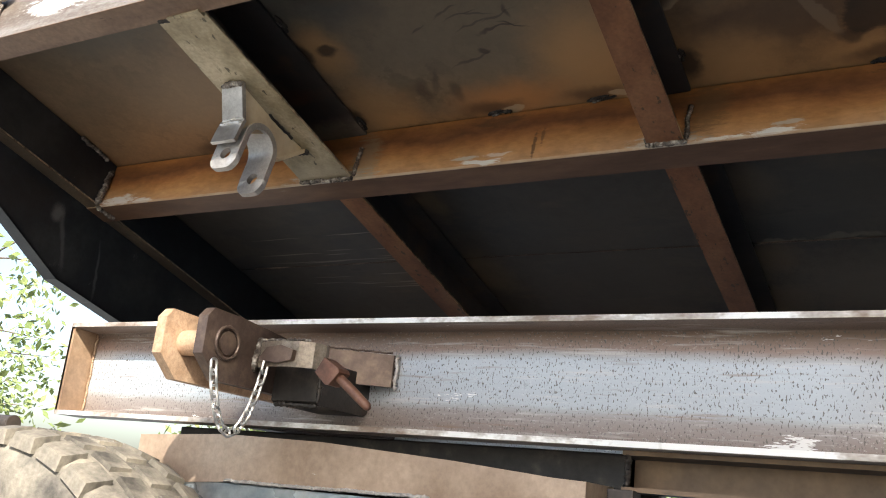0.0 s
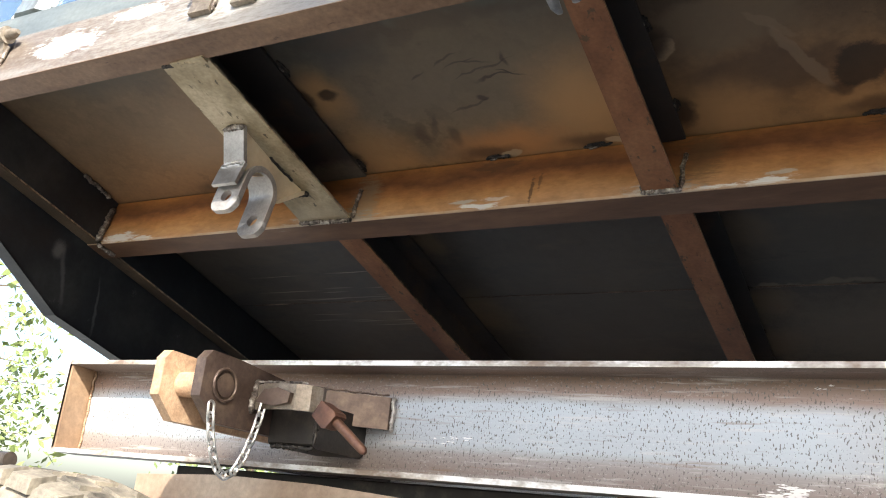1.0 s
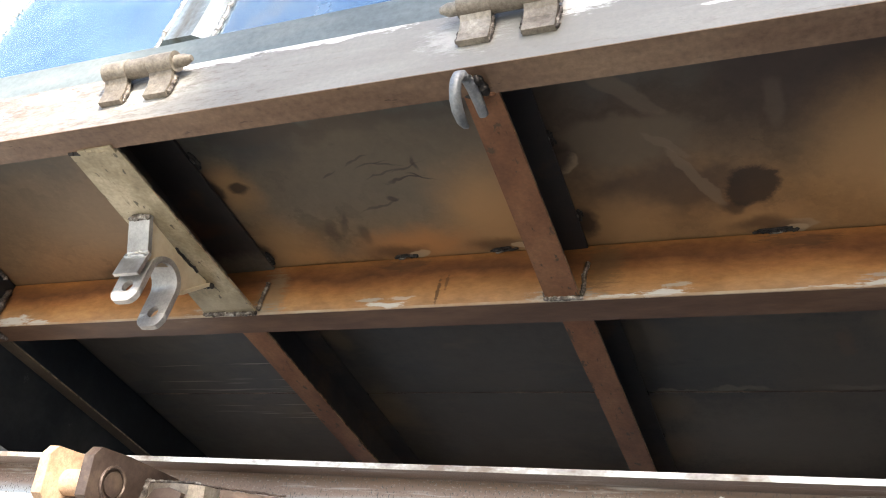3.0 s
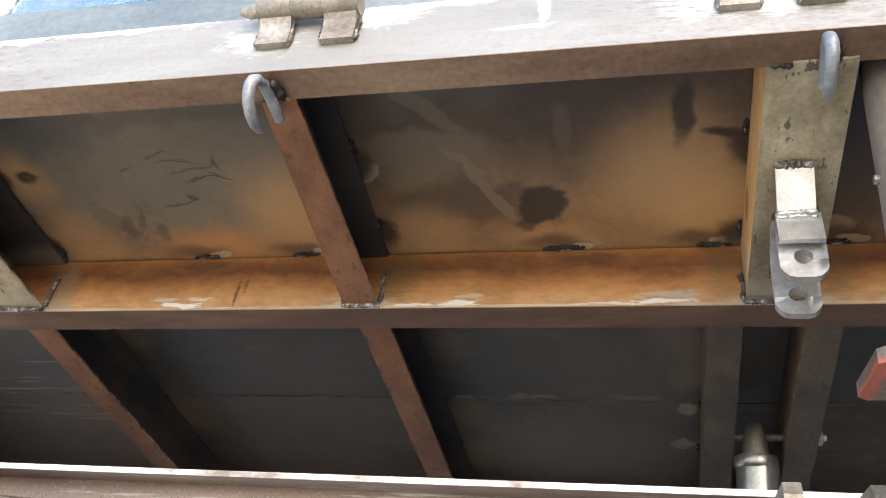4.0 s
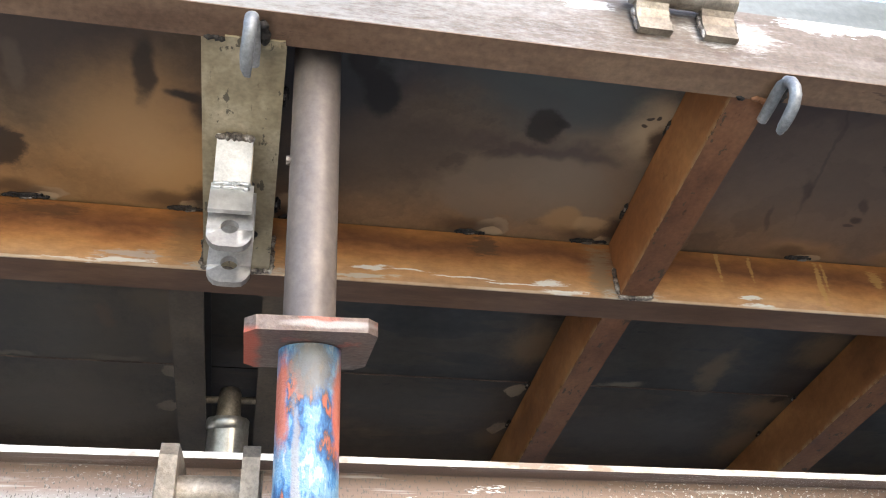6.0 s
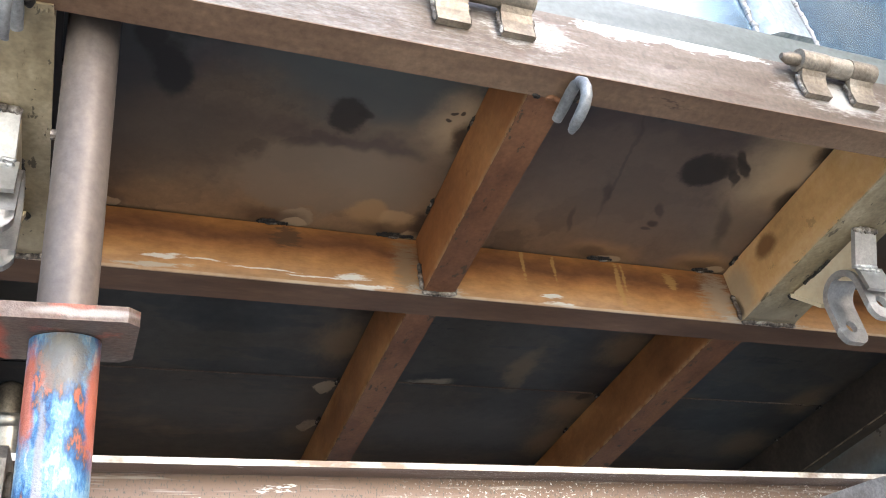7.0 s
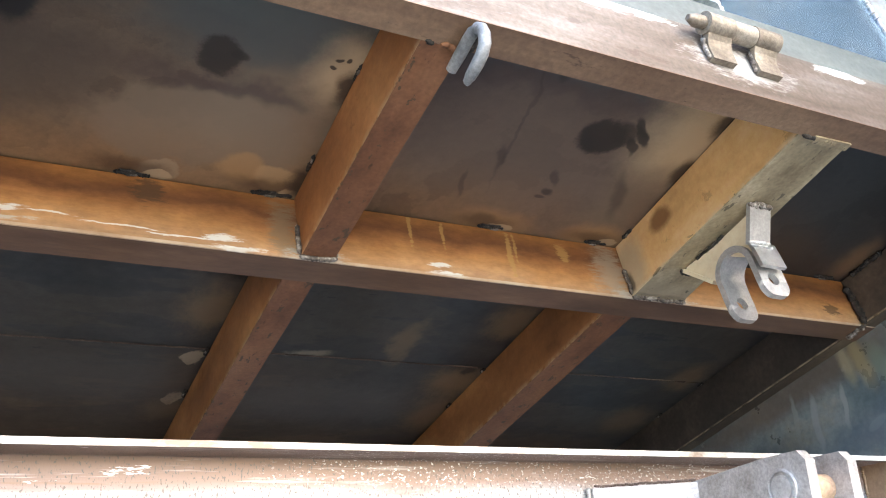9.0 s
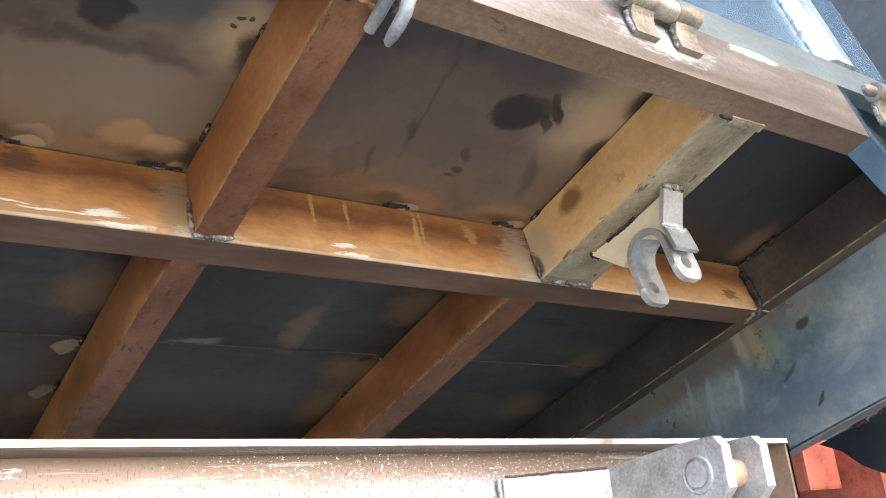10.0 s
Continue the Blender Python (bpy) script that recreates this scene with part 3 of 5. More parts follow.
def mid_material(blots):
    """Rusty rolled channel: straw-orange low on the web, ragged dark brown rust along its top."""
    m, n, l, p = material("orange_rust_channel")
    tc = n.new("ShaderNodeTexCoord").outputs["Object"]
    sep = n.new("ShaderNodeSeparateXYZ")
    l.new(tc, sep.inputs[0])
    q = n.new("ShaderNodeMath")
    q.operation, q.inputs[1].default_value = "MULTIPLY_ADD", 0.075
    l.new(noise_node(n, l, tc, 9.0, 6, 0.68, (0.7, 1, 1.2)), q.inputs[0]), l.new(sep.outputs[2], q.inputs[2])
    mr = n.new("ShaderNodeMapRange")
    mr.inputs["From Min"].default_value, mr.inputs["From Max"].default_value = 0.025, 0.165
    l.new(q.outputs[0], mr.inputs["Value"])
    col = ramp_node(n, l, mr.outputs[0], [(0.05, (0.46, 0.28, 0.16)), (0.20, (0.54, 0.305, 0.145)), (0.38, (0.49, 0.245, 0.095)), (0.52, (0.37, 0.160, 0.060)), (0.66, (0.19, 0.080, 0.036)), (0.80, (0.27, 0.115, 0.042)), (0.95, (0.44, 0.19, 0.058))])
    big = noise_node(n, l, tc, 2.2, 4, 0.6)
    col = mix_node(n, l, "OVERLAY", 0.5, col, ramp_node(n, l, big, [(0.34, (0.22,)), (0.66, (0.74,))]))
    grain = noise_node(n, l, tc, 70.0, 4, 0.7, (0.4, 1, 1))
    col = mix_node(n, l, "OVERLAY", 0.35, col, ramp_node(n, l, grain, [(0.3, (0.2,)), (0.7, (0.8,))]))
    col = add_blots(n, l, tc, col, blots, "xz", 0.02, 4.5, (0.5, 1, 2.6))
    worn = n.new("ShaderNodeMath")
    worn.operation, worn.inputs[1].default_value = "LESS_THAN", 0.0035
    l.new(sep.outputs[2], worn.inputs[0])
    patchy = n.new("ShaderNodeMath")
    patchy.operation = "MULTIPLY"
    l.new(worn.outputs[0], patchy.inputs[0])
    l.new(ramp_node(n, l, noise_node(n, l, tc, 5.0, 5, 0.7), [(0.40, (0.1,)), (0.60, (0.9,))]), patchy.inputs[1])
    col = mix_node(n, l, "MIX", patchy.outputs[0], col, (0.62, 0.52, 0.40))
    # flanges and back of the web: darker brown than the front
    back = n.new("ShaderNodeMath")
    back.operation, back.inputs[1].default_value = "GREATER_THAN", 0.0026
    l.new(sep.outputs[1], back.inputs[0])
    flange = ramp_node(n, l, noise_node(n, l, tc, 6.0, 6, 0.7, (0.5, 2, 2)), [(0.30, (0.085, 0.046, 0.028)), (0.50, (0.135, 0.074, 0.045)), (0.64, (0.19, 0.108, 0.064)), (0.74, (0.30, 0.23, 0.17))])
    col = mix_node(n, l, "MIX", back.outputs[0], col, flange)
    l.new(col, p.inputs["Base Color"])
    p.inputs["Metallic"].default_value, p.inputs["Roughness"].default_value = 0.15, 0.42
    b = n.new("ShaderNodeBump")
    b.inputs["Strength"].default_value, b.inputs["Distance"].default_value = 0.10, 0.004
    l.new(grain, b.inputs["Height"])
    l.new(b.outputs[0], p.inputs["Normal"])
    return m


STRAW, PALE_SPOT, SOOT, WHITE, DRIP = (0.21, 0.145, 0.085), (0.40, 0.33, 0.24), (0.02, 0.018, 0.017), (0.78, 0.77, 0.74), (0.52, 0.32, 0.12)
blotted(M_SHEET_REAR, (
    (0.560, 0.27, 0.05, 0.07, STRAW, 0.8, 0.6), (0.568, 0.40, 0.035, 0.06, STRAW, 0.8, 0.5), (0.569, 0.524, 0.024, 0.020, PALE_SPOT, 0.9, 0.15), (0.569, 0.666, 0.026, 0.020, PALE_SPOT, 0.9, 0.15),
    (0.100, 0.29, 0.04, 0.06, STRAW, 0.7, 0.6), (0.090, 0.56, 0.05, 0.06, STRAW, 0.7, 0.6), (0.090, 0.74, 0.05, 0.06, STRAW, 0.6, 0.6), (-0.580, 0.26, 0.03, 0.05, STRAW, 0.6, 0.6), (-0.580, 0.56, 0.06, 0.08, STRAW, 0.7, 0.6),
    (1.312, 0.537, 0.022, 0.032, PALE_SPOT, 1.0, 0.12), (1.310, 0.705, 0.020, 0.028, PALE_SPOT, 1.0, 0.12), (1.295, 0.36, 0.05, 0.07, STRAW, 0.9, 0.6), (1.300, 0.21, 0.05, 0.04, (0.020, 0.017, 0.015), 0.8, 0.4), (1.300, 0.76, 0.05, 0.05, STRAW, 0.5, 0.6),
    (1.728, 0.414, 0.024, 0.080, STRAW, 0.75, 0.5), (1.540, 0.480, 0.05, 0.014, PALE_SPOT, 0.7, 0.5), (1.930, 0.57, 0.07, 0.06, STRAW, 0.95, 0.6), (1.960, 0.72, 0.07, 0.08, STRAW, 0.9, 0.6), (1.940, 0.51, 0.020, 0.020, (0.02, 0.017, 0.015), 0.9, 0.4),
    (1.930, 0.30, 0.05, 0.06, STRAW, 0.8, 0.6), (2.570, 0.47, 0.05, 0.06, STRAW, 0.8, 0.6), (2.550, 0.72, 0.07, 0.07, STRAW, 0.7, 0.6), (0.457, 0.483, 0.05, 0.010, PALE_SPOT, 0.6, 0.5), (0.457, 0.329, 0.018, 0.030, (0.24, 0.10, 0.04), 0.7, 0.5),
    # broad grey ovals at x 1.13 and 1.65: sky reflection painted in
    (0.247, 0.484, 0.05, 0.008, PALE_SPOT, 0.6, 0.5), (0.12, 0.486, 0.04, 0.008, PALE_SPOT, 0.5, 0.5),     (1.130, 0.64, 0.22, 0.08, (0.11, 0.10, 0.09), 0.6, 0.6), (1.650, 0.70, 0.24, 0.10, (0.12, 0.11, 0.10), 0.6, 0.6), (0.300, 0.70, 0.26, 0.14, (0.19, 0.160, 0.125), 0.75, 0.6), (0.300, 0.33, 0.25, 0.22, (0.105, 0.090, 0.073), 0.65, 0.6), (-0.290, 0.55, 0.25, 0.36, (0.108, 0.086, 0.066), 0.65, 0.6), (-0.95, 0.45, 0.28, 0.40, (0.088, 0.068, 0.052), 0.5, 0.6), (0.440, 0.55, 0.14, 0.30, (0.150, 0.122, 0.094), 0.5, 0.6)), "xy", 0.07, 1.3, (1, 0.6, 1))
rnd = random.Random(12)
SCRATCHES = [(rnd.uniform(-1.12, -0.76), rnd.choice((0.37, 0.44, 0.47, 0.55, 0.60)) + rnd.gauss(0, 0.012), rnd.uniform(0.03, 0.09), rnd.uniform(0.0012, 0.0024), (0.30, 0.25, 0.20), rnd.uniform(0.4, 0.8), 0.5) for _ in range(26)]
blotted(M_SHEET_REAR, SCRATCHES, "xy", 0.006, 1.2, (0.3, 2, 1))
GREY_HALO, BROWN_MARK = (0.55, 0.52, 0.46), (0.10, 0.055, 0.03)
M_MID = mid_material((
    (-0.314, 0.009, 0.036, 0.006, WHITE, 1.0, 0.3), (-0.355, 0.022, 0.026, 0.004, GREY_HALO, 0.8, 0.3), (-0.290, 0.024, 0.026, 0.004, WHITE, 0.5, 0.3), (0.190, 0.006, 0.034, 0.006, WHITE, 1.0, 0.3), (0.215, 0.020, 0.024, 0.004, GREY_HALO, 0.7, 0.3),
    (0.110, 0.003, 0.040, 0.003, WHITE, 0.9, 0.3), (0.535, 0.018, 0.045, 0.007, (0.50, 0.47, 0.45), 0.7, 0.3), (0.520, 0.006, 0.050, 0.0035, WHITE, 1.0, 0.3), (0.460, 0.003, 0.06, 0.0025, WHITE, 0.8, 0.3), (1.216, 0.020, 0.026, 0.005, WHITE, 1.0, 0.3), (1.242, 0.004, 0.040, 0.004, WHITE, 1.0, 0.3),
    (0.975, 0.026, 0.03, 0.0016, WHITE, 0.9, 0.3), (1.070, 0.021, 0.05, 0.0016, WHITE, 0.9, 0.3), (1.160, 0.016, 0.05, 0.0016, WHITE, 0.9, 0.3), (0.915, 0.030, 0.026, 0.005, WHITE, 0.9, 0.3), (0.900, 0.010, 0.05, 0.005, GREY_HALO, 0.8, 0.3), (1.592, 0.018, 0.022, 0.004, WHITE, 1.0, 0.3), (1.606, 0.003, 0.035, 0.0035, WHITE, 1.0, 0.3),
    (-1.270, 0.010, 0.050, 0.012, WHITE, 0.9, 0.3), (-1.190, 0.004, 0.030, 0.008, WHITE, 0.9, 0.3), (1.543, 0.090, 0.0035, 0.034, DRIP, 0.8, 0.3), (1.608, 0.088, 0.0035, 0.030, DRIP, 0.8, 0.3), (1.739, 0.066, 0.005, 0.050, DRIP, 0.8, 0.3), (1.752, 0.080, 0.003, 0.034, DRIP, 0.7, 0.3),
    (1.860, 0.085, 0.012, 0.016, DRIP, 0.7, 0.3), (-0.216, 0.032, 0.0035, 0.026, BROWN_MARK, 0.8, 0.3), (-0.200, 0.052, 0.0035, 0.016, BROWN_MARK, 0.6, 0.3), (1.110, 0.092, 0.022, 0.020, BROWN_MARK, 0.8, 0.3), (0.40, 0.098, 0.05, 0.012, BROWN_MARK, 0.6, 0.4), (-0.30, 0.098, 0.05, 0.012, BROWN_MARK, 0.6, 0.4), (2.560, 0.030, 0.020, 0.014, BROWN_MARK, 0.8, 0.3),
    (0.620, 0.060, 0.03, 0.05, (0.20, 0.14, 0.08), 0.45, 0.6), (0.785, 0.060, 0.03, 0.05, (0.20, 0.14, 0.08), 0.45, 0.6), (-0.650, 0.006, 0.090, 0.018, GREY_HALO, 0.8, 0.4), (0.024, 0.004, 0.050, 0.016, GREY_HALO, 0.9, 0.4), (-0.580, 0.045, 0.028, 0.06, (0.30, 0.24, 0.16), 0.6, 0.5), (0.085, 0.070, 0.030, 0.05, (0.16, 0.10, 0.05), 0.6, 0.5),
    (0.701, 0.005, 0.07, 0.012, GREY_HALO, 0.7, 0.4), (1.318, 0.050, 0.022, 0.060, (0.30, 0.23, 0.15), 0.7, 0.5), (1.367, 0.004, 0.040, 0.012, GREY_HALO, 0.8, 0.4), (1.960, 0.050, 0.032, 0.065, (0.42, 0.36, 0.28), 0.7, 0.5), (2.050, 0.006, 0.08, 0.014, GREY_HALO, 0.8, 0.4)))
blotted(M_FLANGE, ((-0.068, 1.176, 0.014, 0.010, (0.55, 0.13, 0.08), 0.9, 0.4), (0.02, 1.19, 0.05, 0.004, (0.36, 0.33, 0.31), 0.8, 0.4)), "xz", 0.02, 0.6)
blotted(M_BLUE, ((-0.026, 1.12, 0.008, 0.05, (0.55, 0.15, 0.08), 0.9, 0.3), (0.034, 1.11, 0.007, 0.06, (0.55, 0.15, 0.08), 0.9, 0.3), (0.004, 1.155, 0.022, 0.032, (0.19, 0.175, 0.155), 0.9, 0.3), (-0.010, 0.98, 0.005, 0.14, (0.36, 0.33, 0.31), 0.8, 0.3)), "xz", 0.02, 1.4)
blotted(M_PLATE, (
    (0.30, -0.02, 0.40, 0.045, (0.20, 0.13, 0.085), 0.7, 0.6), (0.07, -0.045, 0.020, 0.060, (0.55, 0.44, 0.24), 0.7, 0.6), (0.11, -0.03, 0.016, 0.050, (0.60, 0.52, 0.34), 0.7, 0.6), (0.03, -0.07, 0.020, 0.050, (0.34, 0.40, 0.30), 0.6, 0.6), (-0.115, -0.184, 0.038, 0.013, (0.55, 0.60, 0.62), 0.8, 0.2, -12),
    (0.099, -0.181, 0.030, 0.010, (0.50, 0.55, 0.58), 0.7, 0.2, -10), (0.246, -0.115, 0.010, 0.060, (0.52, 0.56, 0.58), 0.7, 0.3, 12), (0.156, -0.116, 0.007, 0.050, (0.55, 0.58, 0.58), 0.7, 0.3, 12), (0.30, -0.09, 0.007, 0.060, (0.48, 0.50, 0.48), 0.6, 0.3, 12), (0.00, -0.20, 0.20, 0.05, (0.17, 0.22, 0.30), 0.6, 0.6),
    (-0.015, -0.225, 0.016, 0.004, (0.08, 0.08, 0.08), 0.9, 0.3, -40), (-0.058, -0.062, 0.018, 0.010, (0.07, 0.06, 0.05), 0.9, 0.3, -30), (0.45, -0.14, 0.16, 0.05, (0.10, 0.12, 0.13), 0.6, 0.6), (0.02, -0.145, 0.025, 0.005, (0.10, 0.10, 0.10), 0.8, 0.3, -30)), "yz", 0.03, 0.5)
blotted(M_NAVY, ((-0.02, -0.10, 0.006, 0.06, (0.20, 0.21, 0.22), 0.4, 0.6, 25), (0.10, -0.12, 0.004, 0.06, (0.22, 0.23, 0.24), 0.4, 0.6, 20), (-0.06, -0.05, 0.014, 0.018, (0.24, 0.25, 0.26), 0.5, 0.6)), "yz", 0.03, 1.0)
blotted(M_EDGE, (
    # broad pale oval: sky light painted on the front face
    (0.10, 0.07, 0.85, 0.30, (0.40, 0.41, 0.385), 0.5, 0.6),
    (-0.930, 0.060, 0.075, 0.026, WHITE, 0.95, 0.2), (-0.420, 0.116, 0.10, 0.010, WHITE, 0.9, 0.2), (-0.220, 0.118, 0.14, 0.008, WHITE, 0.9, 0.2), (-0.760, 0.100, 0.06, 0.016, WHITE, 0.7, 0.3),
    (0.300, 0.116, 0.10, 0.008, WHITE, 0.9, 0.2), (0.390, 0.085, 0.007, 0.035, WHITE, 0.95, 0.2), (0.365, 0.050, 0.035, 0.004, WHITE, 0.95, 0.2), (0.180, 0.100, 0.05, 0.020, WHITE, 0.8, 0.3),
    (1.470, 0.108, 0.06, 0.014, WHITE, 0.95, 0.2), (1.620, 0.114, 0.10, 0.010, WHITE, 0.95, 0.2), (1.130, 0.090, 0.03, 0.010, WHITE, 0.8, 0.3), (2.080, 0.112, 0.05, 0.010, WHITE, 0.9, 0.2),
    (1.545, 0.055, 0.014, 0.006, (0.10, 0.07, 0.055), 0.8, 0.3), (0.015, 0.070, 0.05, 0.03, WHITE, 0.35, 0.5), (0.640, 0.070, 0.09, 0.03, WHITE, 0.45, 0.5), (1.330, 0.065, 0.05, 0.025, WHITE, 0.5, 0.5),
    (1.840, 0.060, 0.08, 0.03, WHITE, 0.5, 0.5), (-0.540, 0.070, 0.08, 0.03, WHITE, 0.35, 0.5)), "xz", 0.02, 3.6, (0.5, 1, 2.0))



def rail_material():
    """Hot-rolled channel: grey scale with short dark flecks on the web, brown rust towards both flanges."""
    m, n, l, p = material("flecked_chassis_channel")
    tc = n.new("ShaderNodeTexCoord").outputs["Object"]
    sep = n.new("ShaderNodeSeparateXYZ")
    l.new(tc, sep.inputs[0])
    drift = noise_node(n, l, tc, 5.0, 4, 0.6, (0.5, 1, 1))
    q = n.new("ShaderNodeMath")
    q.operation, q.inputs[1].default_value, q.inputs[2].default_value = "MULTIPLY_ADD", 0.035, -0.0175
    l.new(drift, q.inputs[0])
    z = n.new("ShaderNodeMath")
    l.new(sep.outputs[2], z.inputs[0]), l.new(q.outputs[0], z.inputs[1])
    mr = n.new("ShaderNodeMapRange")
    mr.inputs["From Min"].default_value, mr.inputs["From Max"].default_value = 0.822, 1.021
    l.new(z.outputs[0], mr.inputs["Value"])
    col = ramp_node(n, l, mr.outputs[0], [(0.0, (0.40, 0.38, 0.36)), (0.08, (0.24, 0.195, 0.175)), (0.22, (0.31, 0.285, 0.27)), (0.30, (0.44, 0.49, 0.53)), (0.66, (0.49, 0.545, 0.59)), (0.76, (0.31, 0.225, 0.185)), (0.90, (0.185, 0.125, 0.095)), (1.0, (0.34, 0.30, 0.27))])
    along = n.new("ShaderNodeMapRange")
    along.inputs["From Min"].default_value, along.inputs["From Max"].default_value, along.inputs["To Min"].default_value = 0.25, 0.60, 0.15
    l.new(sep.outputs[0], along.inputs["Value"])
    rusty = n.new("ShaderNodeMath")
    rusty.operation = "MULTIPLY"
    l.new(ramp_node(n, l, noise_node(n, l, tc, 1.6, 4, 0.6), [(0.40, (0.3,)), (0.58, (0.85,))]), rusty.inputs[0]), l.new(along.outputs[0], rusty.inputs[1])
    fade = n.new("ShaderNodeMapRange")
    fade.inputs["From Min"].default_value, fade.inputs["From Max"].default_value = 1.25, 1.95
    fade.inputs["To Min"].default_value, fade.inputs["To Max"].default_value = 1.0, 0.40
    l.new(sep.outputs[0], fade.inputs["Value"])
    patch = n.new("ShaderNodeMath")
    patch.operation = "MULTIPLY"
    l.new(rusty.outputs[0], patch.inputs[0]), l.new(fade.outputs[0], patch.inputs[1])
    col = mix_node(n, l, "MIX", patch.outputs[0], col, (0.225, 0.152, 0.122))
    fleck = noise_node(n, l, tc, 330.0, 2, 0.5, (1, 1, 0.5))
    col = mix_node(n, l, "MIX", ramp_node(n, l, fleck, [(0.36, (0.9,)), (0.41, (0,))]), col, (0.13, 0.115, 0.105))
    streak = noise_node(n, l, tc, 34.0, 4, 0.7, (0.12, 1, 2.2))
    col = mix_node(n, l, "MIX", ramp_node(n, l, streak, [(0.56, (0,)), (0.68, (0.55,))]), col, (0.60, 0.57, 0.54))
    col = mix_node(n, l, "MIX", ramp_node(n, l, streak, [(0.30, (0.6,)), (0.42, (0,))]), col, (0.24, 0.15, 0.10))
    pale = noise_node(n, l, tc, 230.0, 4, 0.7, (0.7, 1, 1.2))
    zone = ramp_node(n, l, noise_node(n, l, tc, 2.4, 3, 0.5, (0.6, 1, 1.5), (2, 0, 4)), [(0.44, (0,)), (0.56, (1,))])
    both = n.new("ShaderNodeMath")
    both.operation = "MULTIPLY"
    gate = n.new("ShaderNodeMath")
    gate.operation = "MULTIPLY"
    l.new(along.outputs[0], gate.inputs[0]), l.new(zone, gate.inputs[1])
    l.new(ramp_node(n, l, pale, [(0.595, (0,)), (0.62, (1.0,))]), both.inputs[0]), l.new(gate.outputs[0], both.inputs[1])
    col = mix_node(n, l, "MIX", both.outputs[0], col, (0.80, 0.79, 0.77))
    scrape = noise_node(n, l, tc, 6.0, 6, 0.8, (0.6, 1, 3.0), (4, 0, 1))
    col = mix_node(n, l, "MIX", ramp_node(n, l, scrape, [(0.64, (0,)), (0.66, (0.9,))]), col, (0.80, 0.79, 0.77))
    lip = n.new("ShaderNodeMath")
    lip.operation, lip.inputs[1].default_value = "LESS_THAN", 2.1705
    l.new(sep.outputs[1], lip.inputs[0])
    worn = ramp_node(n, l, noise_node(n, l, tc, 5.0, 6, 0.75, (0.6, 1, 1), (9, 0, 0)), [(0.40, (0.25, 0.19, 0.15)), (0.48, (0.50, 0.46, 0.42)), (0.54, (0.84, 0.83, 0.81))])
    col = mix_node(n, l, "MIX", lip.outputs[0], col, worn)
    l.new(col, p.inputs["Base Color"])
    p.inputs["Metallic"].default_value, p.inputs["Roughness"].default_value = 0.3, 0.40
    b = n.new("ShaderNodeBump")
    b.inputs["Strength"].default_value, b.inputs["Distance"].default_value = 0.12, 0.002
    l.new(fleck, b.inputs["Height"])
    l.new(b.outputs[0], p.inputs["Normal"])
    return m


M_CHASSIS = rail_material()


def brown_underside(base):
    """Rust-brown scale on the lower flange of the edge channel."""
    n, l, p = base.node_tree.nodes, base.node_tree.links, base.node_tree.nodes["Principled BSDF"]
    tc = n.new("ShaderNodeTexCoord").outputs["Object"]
    sep = n.new("ShaderNodeSeparateXYZ")
    l.new(tc, sep.inputs[0])
    cut = n.new("ShaderNodeMath")
    cut.operation, cut.inputs[1].default_value = "LESS_THAN", 0.0006
    l.new(sep.outputs[2], cut.inputs[0])
    low = ramp_node(n, l, noise_node(n, l, tc, 4.0, 6, 0.68, (0.5, 2, 1)), [(0.32, (0.115, 0.064, 0.040)), (0.52, (0.20, 0.125, 0.080)), (0.70, (0.29, 0.195, 0.125))])
    low = mix_node(n, l, "OVERLAY", 0.35, low, ramp_node(n, l, noise_node(n, l, tc, 90.0, 4, 0.7), [(0.3, (0.2,)), (0.7, (0.8,))]))
    low = mix_node(n, l, "MIX", ramp_node(n, l, noise_node(n, l, tc, 14.0, 6, 0.75, (0.5, 2, 1)), [(0.62, (0,)), (0.66, (0.7,))]), low, (0.060, 0.034, 0.024))
    l.new(mix_node(n, l, "MIX", cut.outputs[0], p.inputs["Base Color"].links[0].from_socket, low), p.inputs["Base Color"])


brown_underside(M_EDGE)


# ---- mesh helpers ----
def part(name, bm, mat, parent=None, label="", smooth=False, bevel=0.0, segments=2, sharp=50):
    if bevel:
        edges = [e for e in bm.edges if len(e.link_faces) == 2 and e.calc_face_angle(0) > 0.6]
        bmesh.ops.bevel(bm, geom=edges, offset=bevel, segments=segments, affect="EDGES", profile=0.6)
    bmesh.ops.recalc_face_normals(bm, faces=bm.faces)
    me = bpy.data.meshes.new(name)
    bm.to_mesh(me)
    bm.free()
    me.materials.append(mat)
    for f in me.polygons:
        f.use_smooth = smooth
    if smooth:
        me.set_sharp_from_angle(angle=radians(sharp))
    ob = new(name, me)
    if parent:
        ob.parent = parent
    if label:
        ob["label"] = label
    return ob


def box(bm, lo, hi):
    m = Matrix.Translation([(a + b) / 2 for a, b in zip(lo, hi)]) @ Matrix.Diagonal([b - a for a, b in zip(lo, hi)] + [1])
    return bmesh.ops.create_cube(bm, size=1, matrix=m)["verts"]


def prism(bm, outline, axis, lo, hi):
    """A closed outline of two coordinates drawn out along the third axis."""
    def at(a, b, c):
        return {"x": (c, a, b), "y": (a, c, b), "z": (a, b, c)}[axis]
    v0 = [bm.verts.new(at(a, b, lo)) for a, b in outline]
    v1 = [bm.verts.new(at(a, b, hi)) for a, b in outline]
    k = len(outline)
    bm.faces.new(v0), bm.faces.new(list(reversed(v1)))
    for i in range(k):
        bm.faces.new((v0[i], v1[i], v1[(i + 1) % k], v0[(i + 1) % k]))
    return v0 + v1


